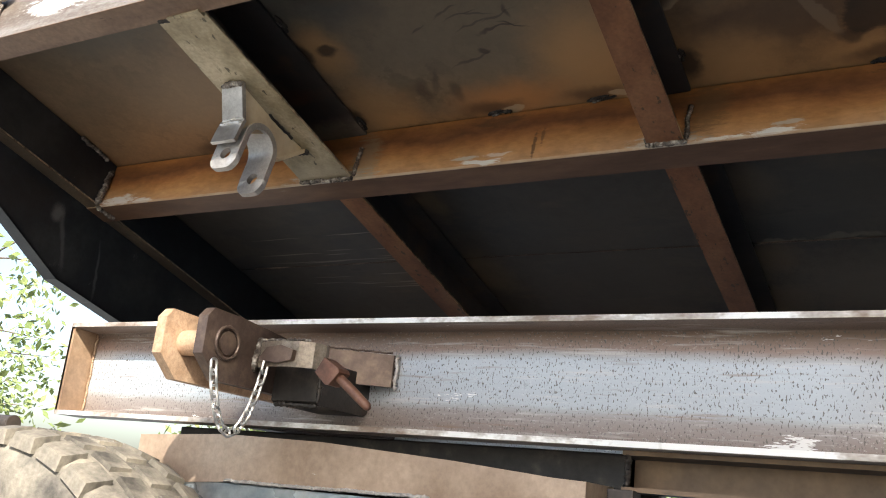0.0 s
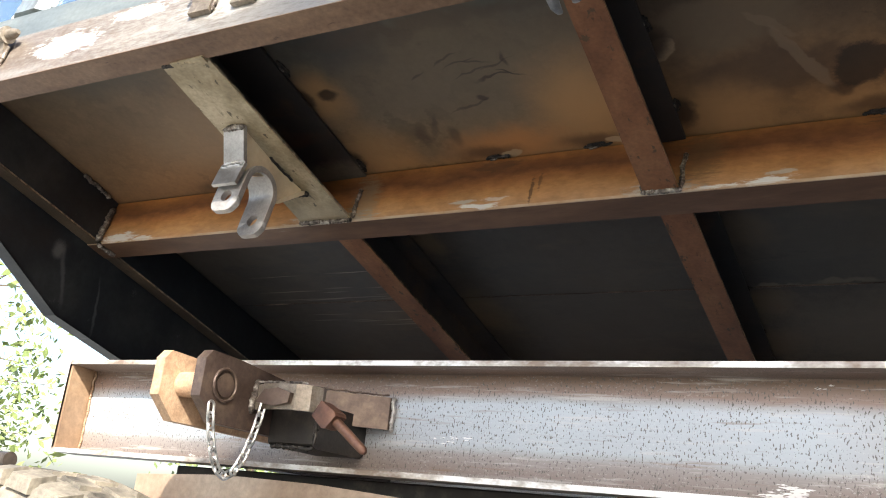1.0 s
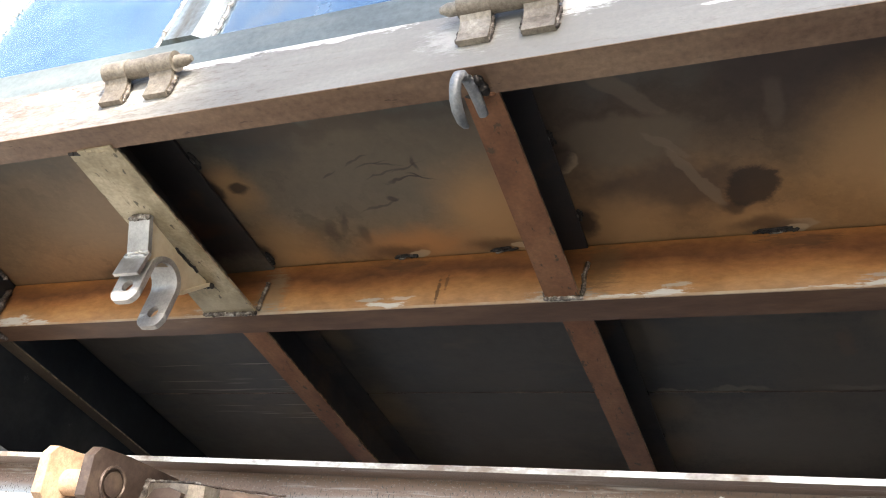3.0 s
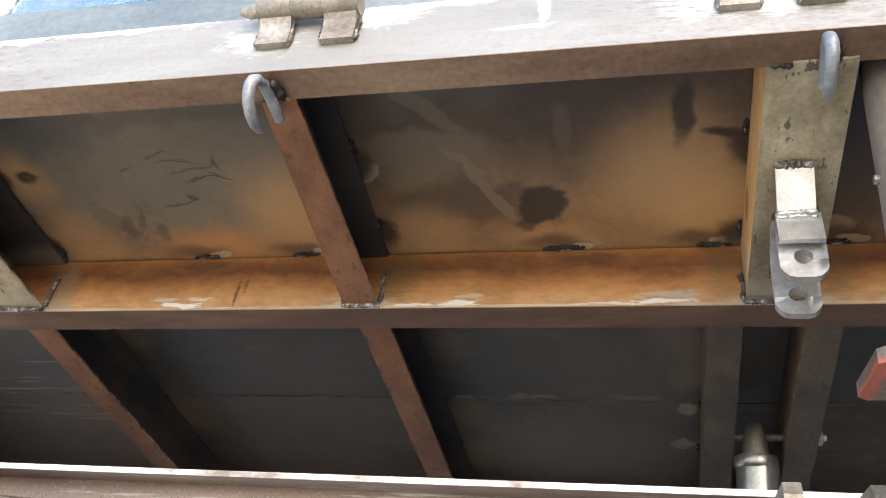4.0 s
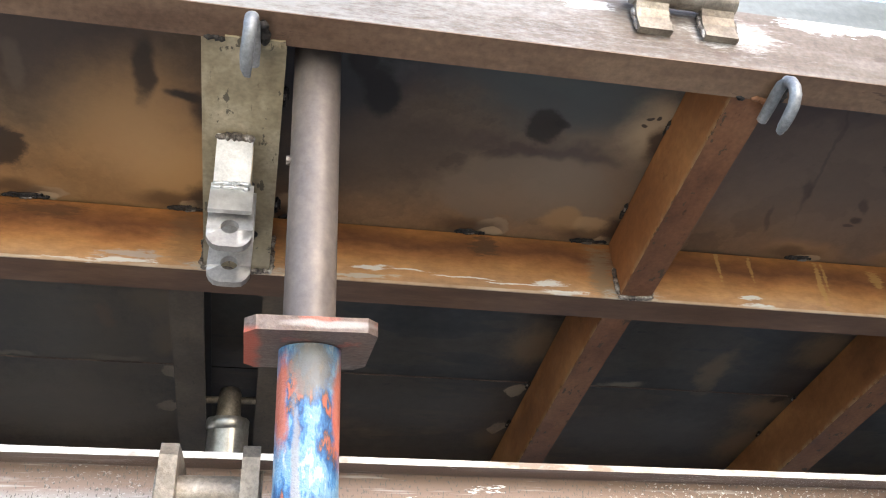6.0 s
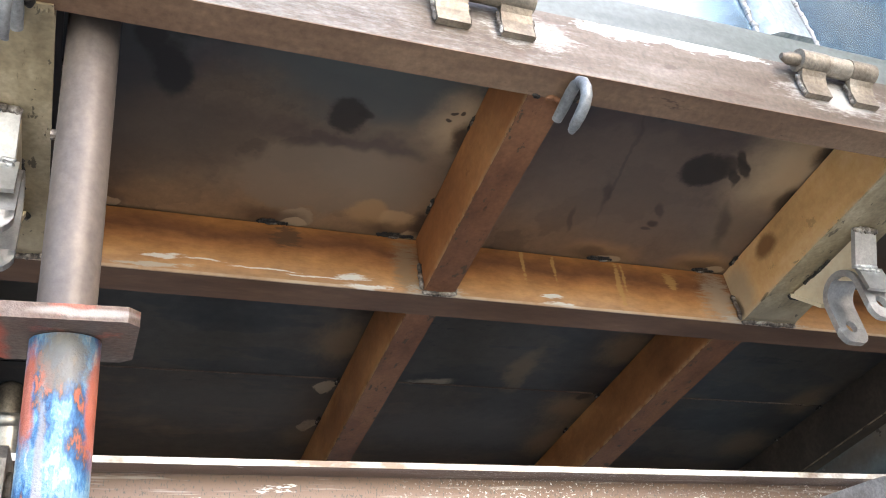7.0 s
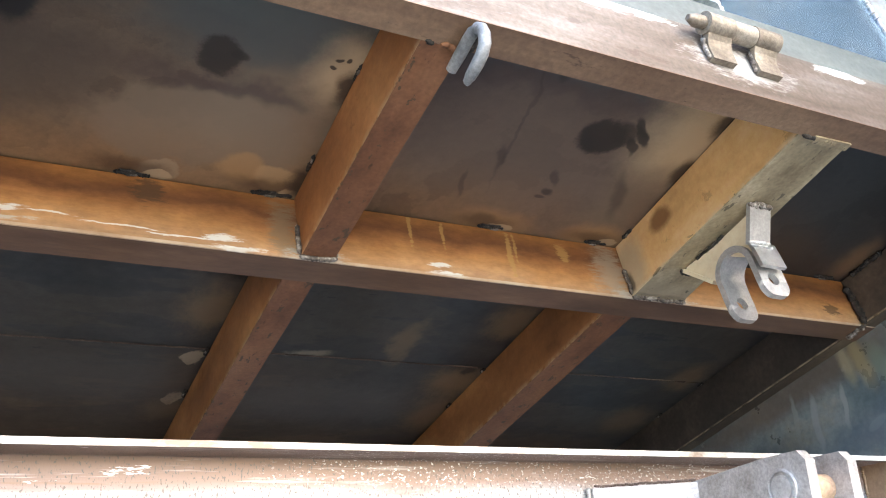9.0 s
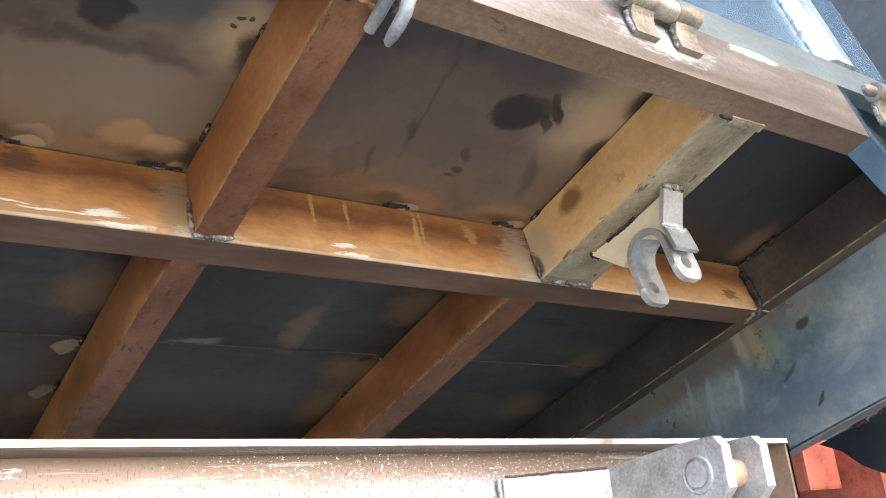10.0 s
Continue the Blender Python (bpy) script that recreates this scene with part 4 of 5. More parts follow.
def rod(bm, points, radius, sides=12, closed=False):
    """A round bar along a line of points."""
    pts = [Vector(p) for p in points]
    k, rings = len(pts), []
    ref = Vector((0.31, 0.83, 0.47))
    for i, p in enumerate(pts):
        d = (pts[(i + 1) % k] - pts[i - 1]) if closed else (pts[min(i + 1, k - 1)] - pts[max(i - 1, 0)])
        d.normalize()
        a = d.cross(ref).normalized()
        b = d.cross(a)
        r = radius[i] if isinstance(radius, (list, tuple)) else radius
        rings.append([bm.verts.new(p + r * (math.cos(q) * a + math.sin(q) * b)) for q in [2 * math.pi * j / sides for j in range(sides)]])
    for i in range(k if closed else k - 1):
        r0, r1 = rings[i], rings[(i + 1) % k]
        for j in range(sides):
            bm.faces.new((r0[j], r0[(j + 1) % sides], r1[(j + 1) % sides], r1[j]))
    if not closed:
        bm.faces.new(list(reversed(rings[0]))), bm.faces.new(rings[-1])


def strap(bm, line, axis_lo, axis_hi, thick, axis="x"):
    """A flat bar bent along a line in the plane across the axis."""
    pts = [Vector((a, b)) for a, b in line]
    left, right = [], []
    for i, p in enumerate(pts):
        d = (pts[min(i + 1, len(pts) - 1)] - pts[max(i - 1, 0)]).normalized()
        nn = Vector((-d.y, d.x)) * thick / 2
        left.append(p + nn), right.append(p - nn)
    prism(bm, [tuple(p) for p in left + right[::-1]], axis, axis_lo, axis_hi)


def weld(bm, p0, p1, size=0.006, seed=0):
    """A lumpy bead with uneven ripples from one point to another."""
    rnd = random.Random(seed)
    p0, p1 = Vector(p0), Vector(p1)
    k = max(4, int((p1 - p0).length / (size * 0.6)))
    drift, pts, radii = Vector((0, 0, 0)), [], []
    for i in range(k + 1):
        drift = drift * 0.7 + Vector([rnd.uniform(-1, 1) * size * 0.22 for _ in range(3)])
        pts.append(p0.lerp(p1, i / k) + drift)
        radii.append(size * rnd.uniform(0.55, 0.8) if i % 2 else size * rnd.uniform(0.8, 1.1))
    radii[0] = radii[-1] = size * 0.35
    rod(bm, pts, radii, 8)


def bead(name, p0, p1, size, seed, mat, parent):
    bm = bmesh.new()
    weld(bm, p0, p1, size, seed)
    return part(name, bm, mat, parent, smooth=True)


def stitch(p0, p1, seed):
    """A short burnt stitch of weld with a pale bead added as its glint."""
    rnd = random.Random(seed)
    p0, p1 = Vector(p0), Vector(p1)
    p0, p1 = p0.lerp(p1, rnd.uniform(0, 0.25)), p1.lerp(p0, rnd.uniform(0, 0.25))
    side = (p1 - p0).normalized().cross(Vector((0, 0, 1))) * 0.004
    w = bead("stitch_weld", p0, p1, rnd.uniform(0.0030, 0.0044), seed, M_BURN, bed)
    bead("stitch_weld", p0.lerp(p1, 0.12) + side, p0.lerp(p1, rnd.uniform(0.55, 0.9)) + side * 1.4, 0.0024, seed + 2, M_BURN, bed)
    # small pale bead stands in for the highlight on the stitch
    a = rnd.uniform(0.15, 0.55)
    bead("weld_glint", p0.lerp(p1, a) - Vector((0, 0, 0.003)) - side * 0.6, p0.lerp(p1, a + 0.3) - Vector((0, 0, 0.003)) - side * 0.2, 0.0022, seed + 1, M_WELD, w)


def empty(name, matrix=None, **tags):
    ob = new(name)
    ob.empty_display_size = 0.1
    if matrix:
        ob.matrix_world = matrix
    return tagged(ob, **tags)


def channel(y, z, flange, h, t, sign=1):
    """The outline of a channel with its web at y and its flanges running towards sign."""
    s = sign
    return [(y, z), (y + s * flange, z), (y + s * flange, z + t), (y + s * t, z + t * 1.3), (y + s * t, z + h - t * 1.3), (y + s * flange, z + h - t), (y + s * flange, z + h), (y, z + h)]


# ---- ground ----
GROUND = -0.11
bm = bmesh.new()
bmesh.ops.create_grid(bm, x_segments=60, y_segments=60, size=60)
for v in bm.verts:
    v.co.z = GROUND + 0.02 * noise.noise(v.co * 0.35) if v.co.length < 58 else GROUND
    if v.co.length > 40:
        v.co.x, v.co.y = v.co.x * 12, v.co.y * 12
ground = tagged(part("ground", bm, M_GROUND, smooth=True), "grey dusty concrete ground of the yard", "ground", kind="structure")

# ---- the tipped body ----
TILT = 15.2
BED = pose(0, 2.227, 1.312, -TILT)
bed = empty("tipper_body", BED, label="tipped steel trailer body seen from below, unpainted and rusty", category="trailer body")
X0, X1, SHEET = -1.332, 2.640, 0.119
UF, UB = -0.510, 1.34

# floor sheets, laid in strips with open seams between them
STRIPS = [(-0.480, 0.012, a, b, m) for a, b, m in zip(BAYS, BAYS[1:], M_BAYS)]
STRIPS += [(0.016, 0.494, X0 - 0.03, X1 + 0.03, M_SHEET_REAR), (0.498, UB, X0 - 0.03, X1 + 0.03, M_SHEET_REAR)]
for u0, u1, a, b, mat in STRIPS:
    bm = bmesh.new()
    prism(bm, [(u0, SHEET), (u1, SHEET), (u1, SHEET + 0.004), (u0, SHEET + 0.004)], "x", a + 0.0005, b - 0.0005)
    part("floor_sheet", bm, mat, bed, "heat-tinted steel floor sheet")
# rusty lips along the open seam
for x0, x1 in ((-1.28, -0.66), (-0.57, 0.01), (0.075, 0.59), (0.81, 1.33), (1.39, 1.95), (2.03, 2.58)):
    bead("seam_lip", (x0, 0.4935, SHEET - 0.0008), (x1, 0.4935, SHEET - 0.0008), 0.0022, int(x0 * 10), M_LUG, bed)
# deck plate above closes the seams
bm = bmesh.new()
box(bm, (X0 - 0.03, -0.495, SHEET + 0.006), (X1 + 0.03, UB, SHEET + 0.012))
part("deck_plate", bm, M_SHEET_REAR, bed)

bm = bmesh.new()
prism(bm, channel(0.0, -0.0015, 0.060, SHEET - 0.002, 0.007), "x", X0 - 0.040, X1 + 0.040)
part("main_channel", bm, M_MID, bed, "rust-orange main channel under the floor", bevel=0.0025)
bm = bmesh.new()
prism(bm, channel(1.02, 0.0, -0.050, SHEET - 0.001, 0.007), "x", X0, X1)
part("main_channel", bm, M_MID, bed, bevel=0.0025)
bm = bmesh.new()
prism(bm, channel(UF, -0.001, 0.048, 0.121, 0.007), "x", -1.375, 2.320)
edge_beam = part("edge_channel", bm, M_EDGE, bed, "pinkish grey edge channel with scraped white patches", bevel=0.003)
bm = bmesh.new()
prism(bm, channel(UB, 0.011, -0.046, 0.118, 0.007), "x", -1.375, 2.685)
part("edge_channel", bm, M_EDGE, bed, bevel=0.003)


def bar(name, x0, x1, u0, u1, mat, label="", skew=(0.0, 0.0)):
    """A cross channel, its web on the low-x side and open on the other."""
    bm = bmesh.new()
    t, lo, hi = 0.006, 0.0015, SHEET - 0.003
    vs = prism(bm, [(x0, lo), (x1, lo), (x1, lo + t), (x0 + t, lo + t * 1.4), (x0 + t, hi - t * 1.4), (x1, hi - t), (x1, hi), (x0, hi)], "y", u0, u1)
    for v in vs:
        side = skew[0] if v.co.x < (x0 + x1) / 2 else skew[1]
        v.co.x += side * min(0.0, v.co.y) / -0.46
    return part(name, bm, mat, bed, label, bevel=0.0018)


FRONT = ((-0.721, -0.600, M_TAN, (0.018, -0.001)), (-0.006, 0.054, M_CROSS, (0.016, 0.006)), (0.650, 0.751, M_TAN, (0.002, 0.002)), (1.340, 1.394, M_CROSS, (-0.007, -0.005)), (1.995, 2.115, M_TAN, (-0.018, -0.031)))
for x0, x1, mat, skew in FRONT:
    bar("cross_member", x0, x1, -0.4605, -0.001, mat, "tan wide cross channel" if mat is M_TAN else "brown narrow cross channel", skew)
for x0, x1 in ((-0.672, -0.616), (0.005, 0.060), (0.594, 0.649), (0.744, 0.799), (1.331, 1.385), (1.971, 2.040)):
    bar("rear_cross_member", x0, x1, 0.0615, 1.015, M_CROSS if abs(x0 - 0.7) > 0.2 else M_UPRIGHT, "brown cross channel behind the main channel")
# end channels and the skirts that hang from them
for x, s, low in ((X0, -1, -0.187), (X1, 1, -0.288)):
    bm = bmesh.new()
    box(bm, (min(x, x + s * 0.006), -0.455, 0.0065), (max(x, x + s * 0.006), UB - 0.05, SHEET - 0.002))
    # left web takes the navy that stands in for its shade
    part("end_channel_web", bm, M_DARK if s > 0 else M_NAVY, bed, bevel=0.0015)
    bm = bmesh.new()
    box(bm, (min(x, x + s * 0.040), -0.455, 0.0), (max(x, x + s * 0.040), UB - 0.05, 0.006))
    part("end_channel_flange", bm, M_UPRIGHT, bed, "brown lower flange of the end channel", bevel=0.0015)
    bm = bmesh.new()
    if s < 0:
        outline = [(-0.45, 0.55), (-0.45, -0.032), (0.010, low), (UB, low), (UB, 0.55)]
    else:
        outline = [(-0.45, 0.55), (-0.45, low), (UB, low), (UB, 0.55)]
    prism(bm, outline, "x", x + s * 0.041, x + s * 0.046)
    # left plate is a darkened copy of the right one, for shade
    part("end_plate", bm, M_NAVY if s < 0 else M_PLATE, bed, "end plate coloured dark navy for the shade on it" if s < 0 else "blue-grey steel end plate with heat stains")
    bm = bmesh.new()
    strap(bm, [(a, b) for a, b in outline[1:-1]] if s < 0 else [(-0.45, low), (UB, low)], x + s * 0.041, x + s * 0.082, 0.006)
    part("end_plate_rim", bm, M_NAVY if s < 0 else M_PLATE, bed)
bm = bmesh.new()
prism(bm, [(0.062, -0.2945), (0.020, -0.330), (-0.006, -0.372), (-0.050, -0.412), (-0.200, -0.440), (-0.300, -0.2945)], "x", 2.724, 2.730)
part("end_plate_flap", bm, M_NAVY, bed, "dark torn flap under the end plate")
for x in (-0.02, -0.09):
    bead("flap_weld", (2.722, x, -0.297), (2.722, x - 0.05, -0.297), 0.006, int(-100 * x), M_BURN, bed)
# mitred corner at the far end of the edge channel
bm = bmesh.new()
prism(bm, [(2.323, -0.510), (2.690, -0.408), (2.690, -0.358), (2.319, -0.463)], "z", 0.001, 0.120)
part("corner_gusset", bm, M_BOARD, bed, "pale grey mitred corner piece", bevel=0.003)

# ---- side board on its hinges ----
bm = bmesh.new()
prism(bm, [(-0.509, 0.1215), (-0.470, 0.1215), (-0.470, 0.204), (-0.490, 0.204), (-0.509, 0.190)], "x", -1.375, 2.62)
part("side_board_rail", bm, M_RAIL, bed, "grey-green folded lower rail of the side board", bevel=0.004)
POSTS = (-1.150, -0.540, 0.080, 0.680, 1.270, 1.832, 2.420)
for a, b in zip((-1.375,) + POSTS, POSTS + (2.62,)):
    bm = bmesh.new()
    prism(bm, [(-0.490, 0.202), (-0.484, 0.202), (-0.484, 0.60), (-0.490, 0.60)], "x", a + 0.002, b - 0.002)
    part("side_board_panel", bm, M_BOARD, bed)
for x in POSTS:
    bm = bmesh.new()
    prism(bm, [(x - 0.060, -0.490), (x - 0.030, -0.510), (x + 0.030, -0.510), (x + 0.060, -0.490), (x + 0.055, -0.487), (x - 0.055, -0.487)], "z", 0.2045, 0.60)
    post = part("side_board_post", bm, M_POST, bed, "folded steel post with weld burns", bevel=0.002)
    for s in (-1, 1):
        bead("weld_bead", (x + s * 0.061, -0.492, 0.209), (x + s * 0.061, -0.492, 0.58), 0.0055, int(x * 10) + s, M_BARE, post)
bm = bmesh.new()
prism(bm, [(-0.516, 0.60), (-0.465, 0.60), (-0.465, 0.65), (-0.516, 0.65)], "x", -1.375, 2.62)
part("side_board_top_rail", bm, M_BOARD, bed, bevel=0.004)


def hinge(x, flip):
    """Two welded leaves, three knuckles and a pin."""
    un, nn = -0.531, 0.104
    bm = bmesh.new()
    rod(bm, [(x - 0.070, un, nn), (x + 0.070, un, nn)], 0.0160, 18)
    h = part("hinge", bm, M_HINGE, bed, "dull steel barrel hinge", smooth=True)
    for s in (-1, 1):
        bm = bmesh.new()
        rod(bm, [(x + s * 0.0225, un, nn), (x + s * 0.0708, un, nn)], 0.0172, 18)
        part("knuckle", bm, M_HINGE, h, smooth=True)
    bm = bmesh.new()
    e = -1 if flip else 1
    rod(bm, [(x, un, nn), (x + e * 0.088, un, nn), (x + e * 0.100, un, nn + 0.002)], [0.010, 0.010, 0.005], 12)
    part("hinge_pin", bm, M_HINGE, h, smooth=True)
    for s in (-1, 1):
        bm = bmesh.new()
        strap(bm, [(-0.5155, 0.045), (-0.5160, 0.069), (-0.5205, 0.082), (-0.528, 0.092)], x + s * 0.0455 - 0.0225, x + s * 0.0455 + 0.0225, 0.010)
        part("hinge_leaf", bm, M_HINGE, h, bevel=0.002)
        for e2 in (-1, 1):
            bead("hinge_weld", (x + s * 0.0455 + e2 * 0.0235, -0.514, 0.047), (x + s * 0.0455 + e2 * 0.0235, -0.517, 0.088), 0.0042, int(100 * x) + s + 3 * e2, M_WELD, h)


for x, fl in ((-1.171, False), (-0.548, False), (0.079, True), (0.668, True), (1.258, True), (1.841, True), (2.462, True)):
    hinge(x, fl)


def hook(x):
    """A bent rod under the edge channel."""
    pts = [(x + dx, u, n) for dx, u, n in ((0.004, -0.438, -0.0135), (0.004, -0.462, -0.0120), (0.003, -0.485, -0.0110), (0.002, -0.500, -0.0125), (0.001, -0.512, -0.0190),
           (0.0, -0.5195, -0.0290), (0.0, -0.5215, -0.0400), (0.0, -0.5180, -0.0510), (-0.001, -0.5090, -0.0600), (-0.002, -0.4950, -0.0650), (-0.002, -0.4780, -0.0665), (-0.001, -0.4680, -0.0655))]
    bm = bmesh.new()
    rod(bm, pts, [0.0070] + [0.0078] * (len(pts) - 3) + [0.0070, 0.0045], 16)
    h = part("tie_hook", bm, M_GREY, bed, "bent grey-painted tie hook", smooth=True)
    bead("hook_weld", (x + 0.013, -0.500, -0.006), (x + 0.015, -0.462, -0.006), 0.008, 3, M_BURN, h)
    bead("tip_drops", (x - 0.002, -0.472, -0.066), (x + 0.002, -0.464, -0.066), 0.0060, 4, M_GREY, h)


for x in (0.030, 0.711, 1.378):
    hook(x)


def clevis(x, side, lean=0.0):
    """A pivot bracket: gusset, front strap with a bent tab, and an inverted U with a hole through each leg."""
    w = 0.029
    f, r, low = -0.249, -0.172, -0.150
    bm = bmesh.new()
    arch = [(f, low + 0.028), (f, -0.078)]
    for k in range(13):
        a = math.pi * (1 - k / 12)
        arch.append(((f + r) / 2 + (r - f) / 2 * math.cos(a), -0.076 + 0.038 * math.sin(a)))
    arch += [(r, -0.078), (r, low + 0.028)]
    strap(bm, arch, x - w, x + w, 0.011)
    for q in (f, r):
        e = w * 0.985
        prism(bm, [(x - e, low + 0.036), (x - e, low + 0.016), (x - e + 0.004, low + 0.008), (x - e + 0.010, low + 0.002), (x - e + 0.018, low), (x + e - 0.018, low),
                   (x + e - 0.010, low + 0.002), (x + e - 0.004, low + 0.008), (x + e, low + 0.016), (x + e, low + 0.036)], "y", q - 0.0054, q + 0.0054)
    u = part("pivot_clevis", bm, M_BARE, bed, "bent bare steel pivot bracket with two holes", smooth=True, bevel=0.002, sharp=27)
    cut = bmesh.new()
    rod(cut, [(x, -0.30, -0.118), (x, -0.10, -0.118)], 0.0115, 20)
    tool = part("cutter", cut, M_BARE)
    mod = u.modifiers.new("hole", "BOOLEAN")
    mod.operation, mod.object, mod.solver, mod.use_self = "DIFFERENCE", tool, "EXACT", True
    dep = bpy.context.evaluated_depsgraph_get()
    tool.matrix_world = BED
    bpy.context.view_layer.update()
    dep = bpy.context.evaluated_depsgraph_get()
    me = bpy.data.meshes.new_from_object(u.evaluated_get(dep))
    u.modifiers.clear()
    u.data = me
    bpy.data.objects.remove(tool)
    bm = bmesh.new()
    g = x + side * 0.017
    prism(bm, [(-0.286, -0.002), (-0.180, -0.006), (-0.112, 0.0), (-0.106, -0.008), (-0.160, -0.062), (-0.205, -0.040), (-0.244, -0.070), (-0.262, -0.060)], "x", g - 0.004, g + 0.004)
    part("gusset", bm, M_CREAM, u, "cream heat-bleached gusset plate", bevel=0.001)
    bm = bmesh.new()
    strap(bm, [(-0.103, -0.002), (-0.158, -0.064)], g - 0.009, g + 0.009, 0.007)
    part("gusset_rim", bm, M_CREAM, u, bevel=0.001)
    c = x + lean
    bm = bmesh.new()
    strap(bm, [(-0.300, 0.001), (-0.265, -0.060)], c - 0.0235, c + 0.0235, 0.009)
    part("front_strap", bm, M_BARE, u, "ground flat strap", bevel=0.002)
    bm = bmesh.new()
    strap(bm, [(-0.266, -0.058), (-0.268, -0.076), (-0.270, -0.106)], x + lean * 0.5 - 0.0275, x + lean * 0.5 + 0.0275, 0.007)
    part("bent_tab", bm, M_SHINE, u, "bright ground steel tab", bevel=0.0015)
    bead("strap_weld", (c - 0.026, -0.302, -0.004), (c + 0.026, -0.302, -0.004), 0.0065, 5, M_WELD, u)
    bead("strap_weld", (c - 0.025, -0.270, -0.058), (c + 0.025, -0.270, -0.058), 0.0042, 6, M_SHINE, u)
    bead("strap_weld", (c - 0.025, -0.2715, -0.066), (c + 0.025, -0.2715, -0.066), 0.0036, 7, M_SHINE, u)
    bead("gusset_weld", (g + side * 0.005, -0.215, -0.003), (g + side * 0.005, -0.140, -0.003), 0.0035, 8, M_BURN, u)
    bead("gusset_weld", (g - 0.012, -0.102, -0.003), (g + 0.016, -0.098, -0.003), 0.0065, 9, M_BURN, u)


for x, s, lean in ((-0.670, 1, 0.003), (0.698, 1, -0.003), (2.058, -1, -0.016)):
    clevis(x, s, lean)

# filler pieces and burnt gaps where the cross members meet the edge channel
for x0, x1, mat, skew in FRONT:
    a, b = x0 + skew[0], x1 + skew[1]
    bead("edge_weld", (a + 0.003, -0.463, -0.001), (a + 0.30 * (b - a), -0.462, -0.002), 0.0042, int(x0 * 41), M_BURN, bed)
    bead("edge_weld", (a + 0.45 * (b - a), -0.464, -0.002), (b - 0.004, -0.461, -0.001), 0.0048, int(x0 * 43), mat, bed)
    if mat is M_TAN:
        bm = bmesh.new()
        prism(bm, [(a + 0.028, -0.4685), (b - 0.002, -0.4700), (b - 0.001, -0.4550), (a + 0.030, -0.4545)], "z", -0.0045, 0.0012)
        part("filler_plate", bm, M_TAN, bed, bevel=0.001)
# weld beads where the cross members meet the channels
for x0, x1, mat, skew in FRONT:
    bead("joint_weld", (x0 - 0.004, -0.006, -0.001), (x1 + 0.004, -0.006, -0.001), 0.0055, int(x0 * 100), M_WELD, bed)
    bead("joint_weld", (x0 - 0.003, -0.006, 0.004), (x0 - 0.003, -0.004, 0.060), 0.005, int(x0 * 70), M_WELD, bed)
    bead("joint_weld", (x1 + 0.003, -0.006, 0.004), (x1 + 0.003, -0.004, 0.075), 0.005, int(x0 * 50), M_WELD, bed)
    rnd = random.Random(int(x0 * 31))
    for u in (-0.28, -0.06):
        for x in (x0 - 0.004, x1 + 0.004):
            a = u + rnd.uniform(-0.04, 0.03)
            stitch((x, a - 0.024, SHEET - 0.003), (x, a + 0.024, SHEET - 0.002), int(100 * (x + u)))
for x, m in ((X1 - 0.004, M_BURN), (X0 + 0.004, M_WELD)):
    bead("end_weld", (x, -0.010, 0.000), (x, -0.008, 0.100), 0.009, 41, m, bed)
    bead("end_weld", (x, -0.006, -0.004), (x, 0.050, -0.004), 0.008, 42, M_WELD, bed)
    bead("end_weld", (x, -0.030, 0.112), (x, -0.120, 0.114), 0.006, 43, m, bed)
STITCH = (-0.98, -0.30, -0.095, 0.365, 0.60, 0.79, 1.09, 1.30, 1.70, 1.94, 2.25, 2.58)
for x in STITCH:
    stitch((x - 0.038, -0.004, SHEET - 0.003), (x + 0.038, -0.004, SHEET - 0.001), int(x * 90))
for x in (-0.622, 0.055, 0.590, 1.326, 1.966, 2.635):
    for u in (0.14, 0.50, 0.68):
        stitch((x, u - 0.018, SHEET - 0.003), (x, u + 0.018, SHEET - 0.002), int(100 * (x + u)))

# ---- chassis ----
chassis = empty("trailer_chassis", label="grey and rusty steel channel chassis of the trailer", category="trailer chassis")
LIP, WEB, ZB, ZT = 2.169, 2.236, 0.821, 1.018
CX0, CX1 = -1.257, 2.552
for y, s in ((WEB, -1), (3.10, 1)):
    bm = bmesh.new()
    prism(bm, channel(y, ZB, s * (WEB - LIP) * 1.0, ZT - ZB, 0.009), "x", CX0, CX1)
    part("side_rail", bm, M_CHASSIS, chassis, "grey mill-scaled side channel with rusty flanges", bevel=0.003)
for x in (-1.0, 0.35, 1.1, 1.75, 2.35):
    bm = bmesh.new()
    prism(bm, channel(x, ZB + 0.02, 0.06, 0.15, 0.008), "y", WEB + 0.001, 3.099)
    part("cross_rail", bm, M_DARK, chassis)
for x, s in ((CX0, 1), (CX1, -1)):
    bm = bmesh.new()
    box(bm, (x - 0.007, LIP + 0.004, ZB + 0.002), (x + 0.005, WEB + 0.004, ZT - 0.002))
    st = part("end_stiffener", bm, M_ENDCAP, chassis, "rusty plate closing the rail end", bevel=0.0015)
    bead("stiffener_weld", (x + s * 0.009, WEB - 0.003, ZB + 0.014), (x + s * 0.009, WEB - 0.003, ZT - 0.014), 0.0034, 4, M_ENDCAP, st)


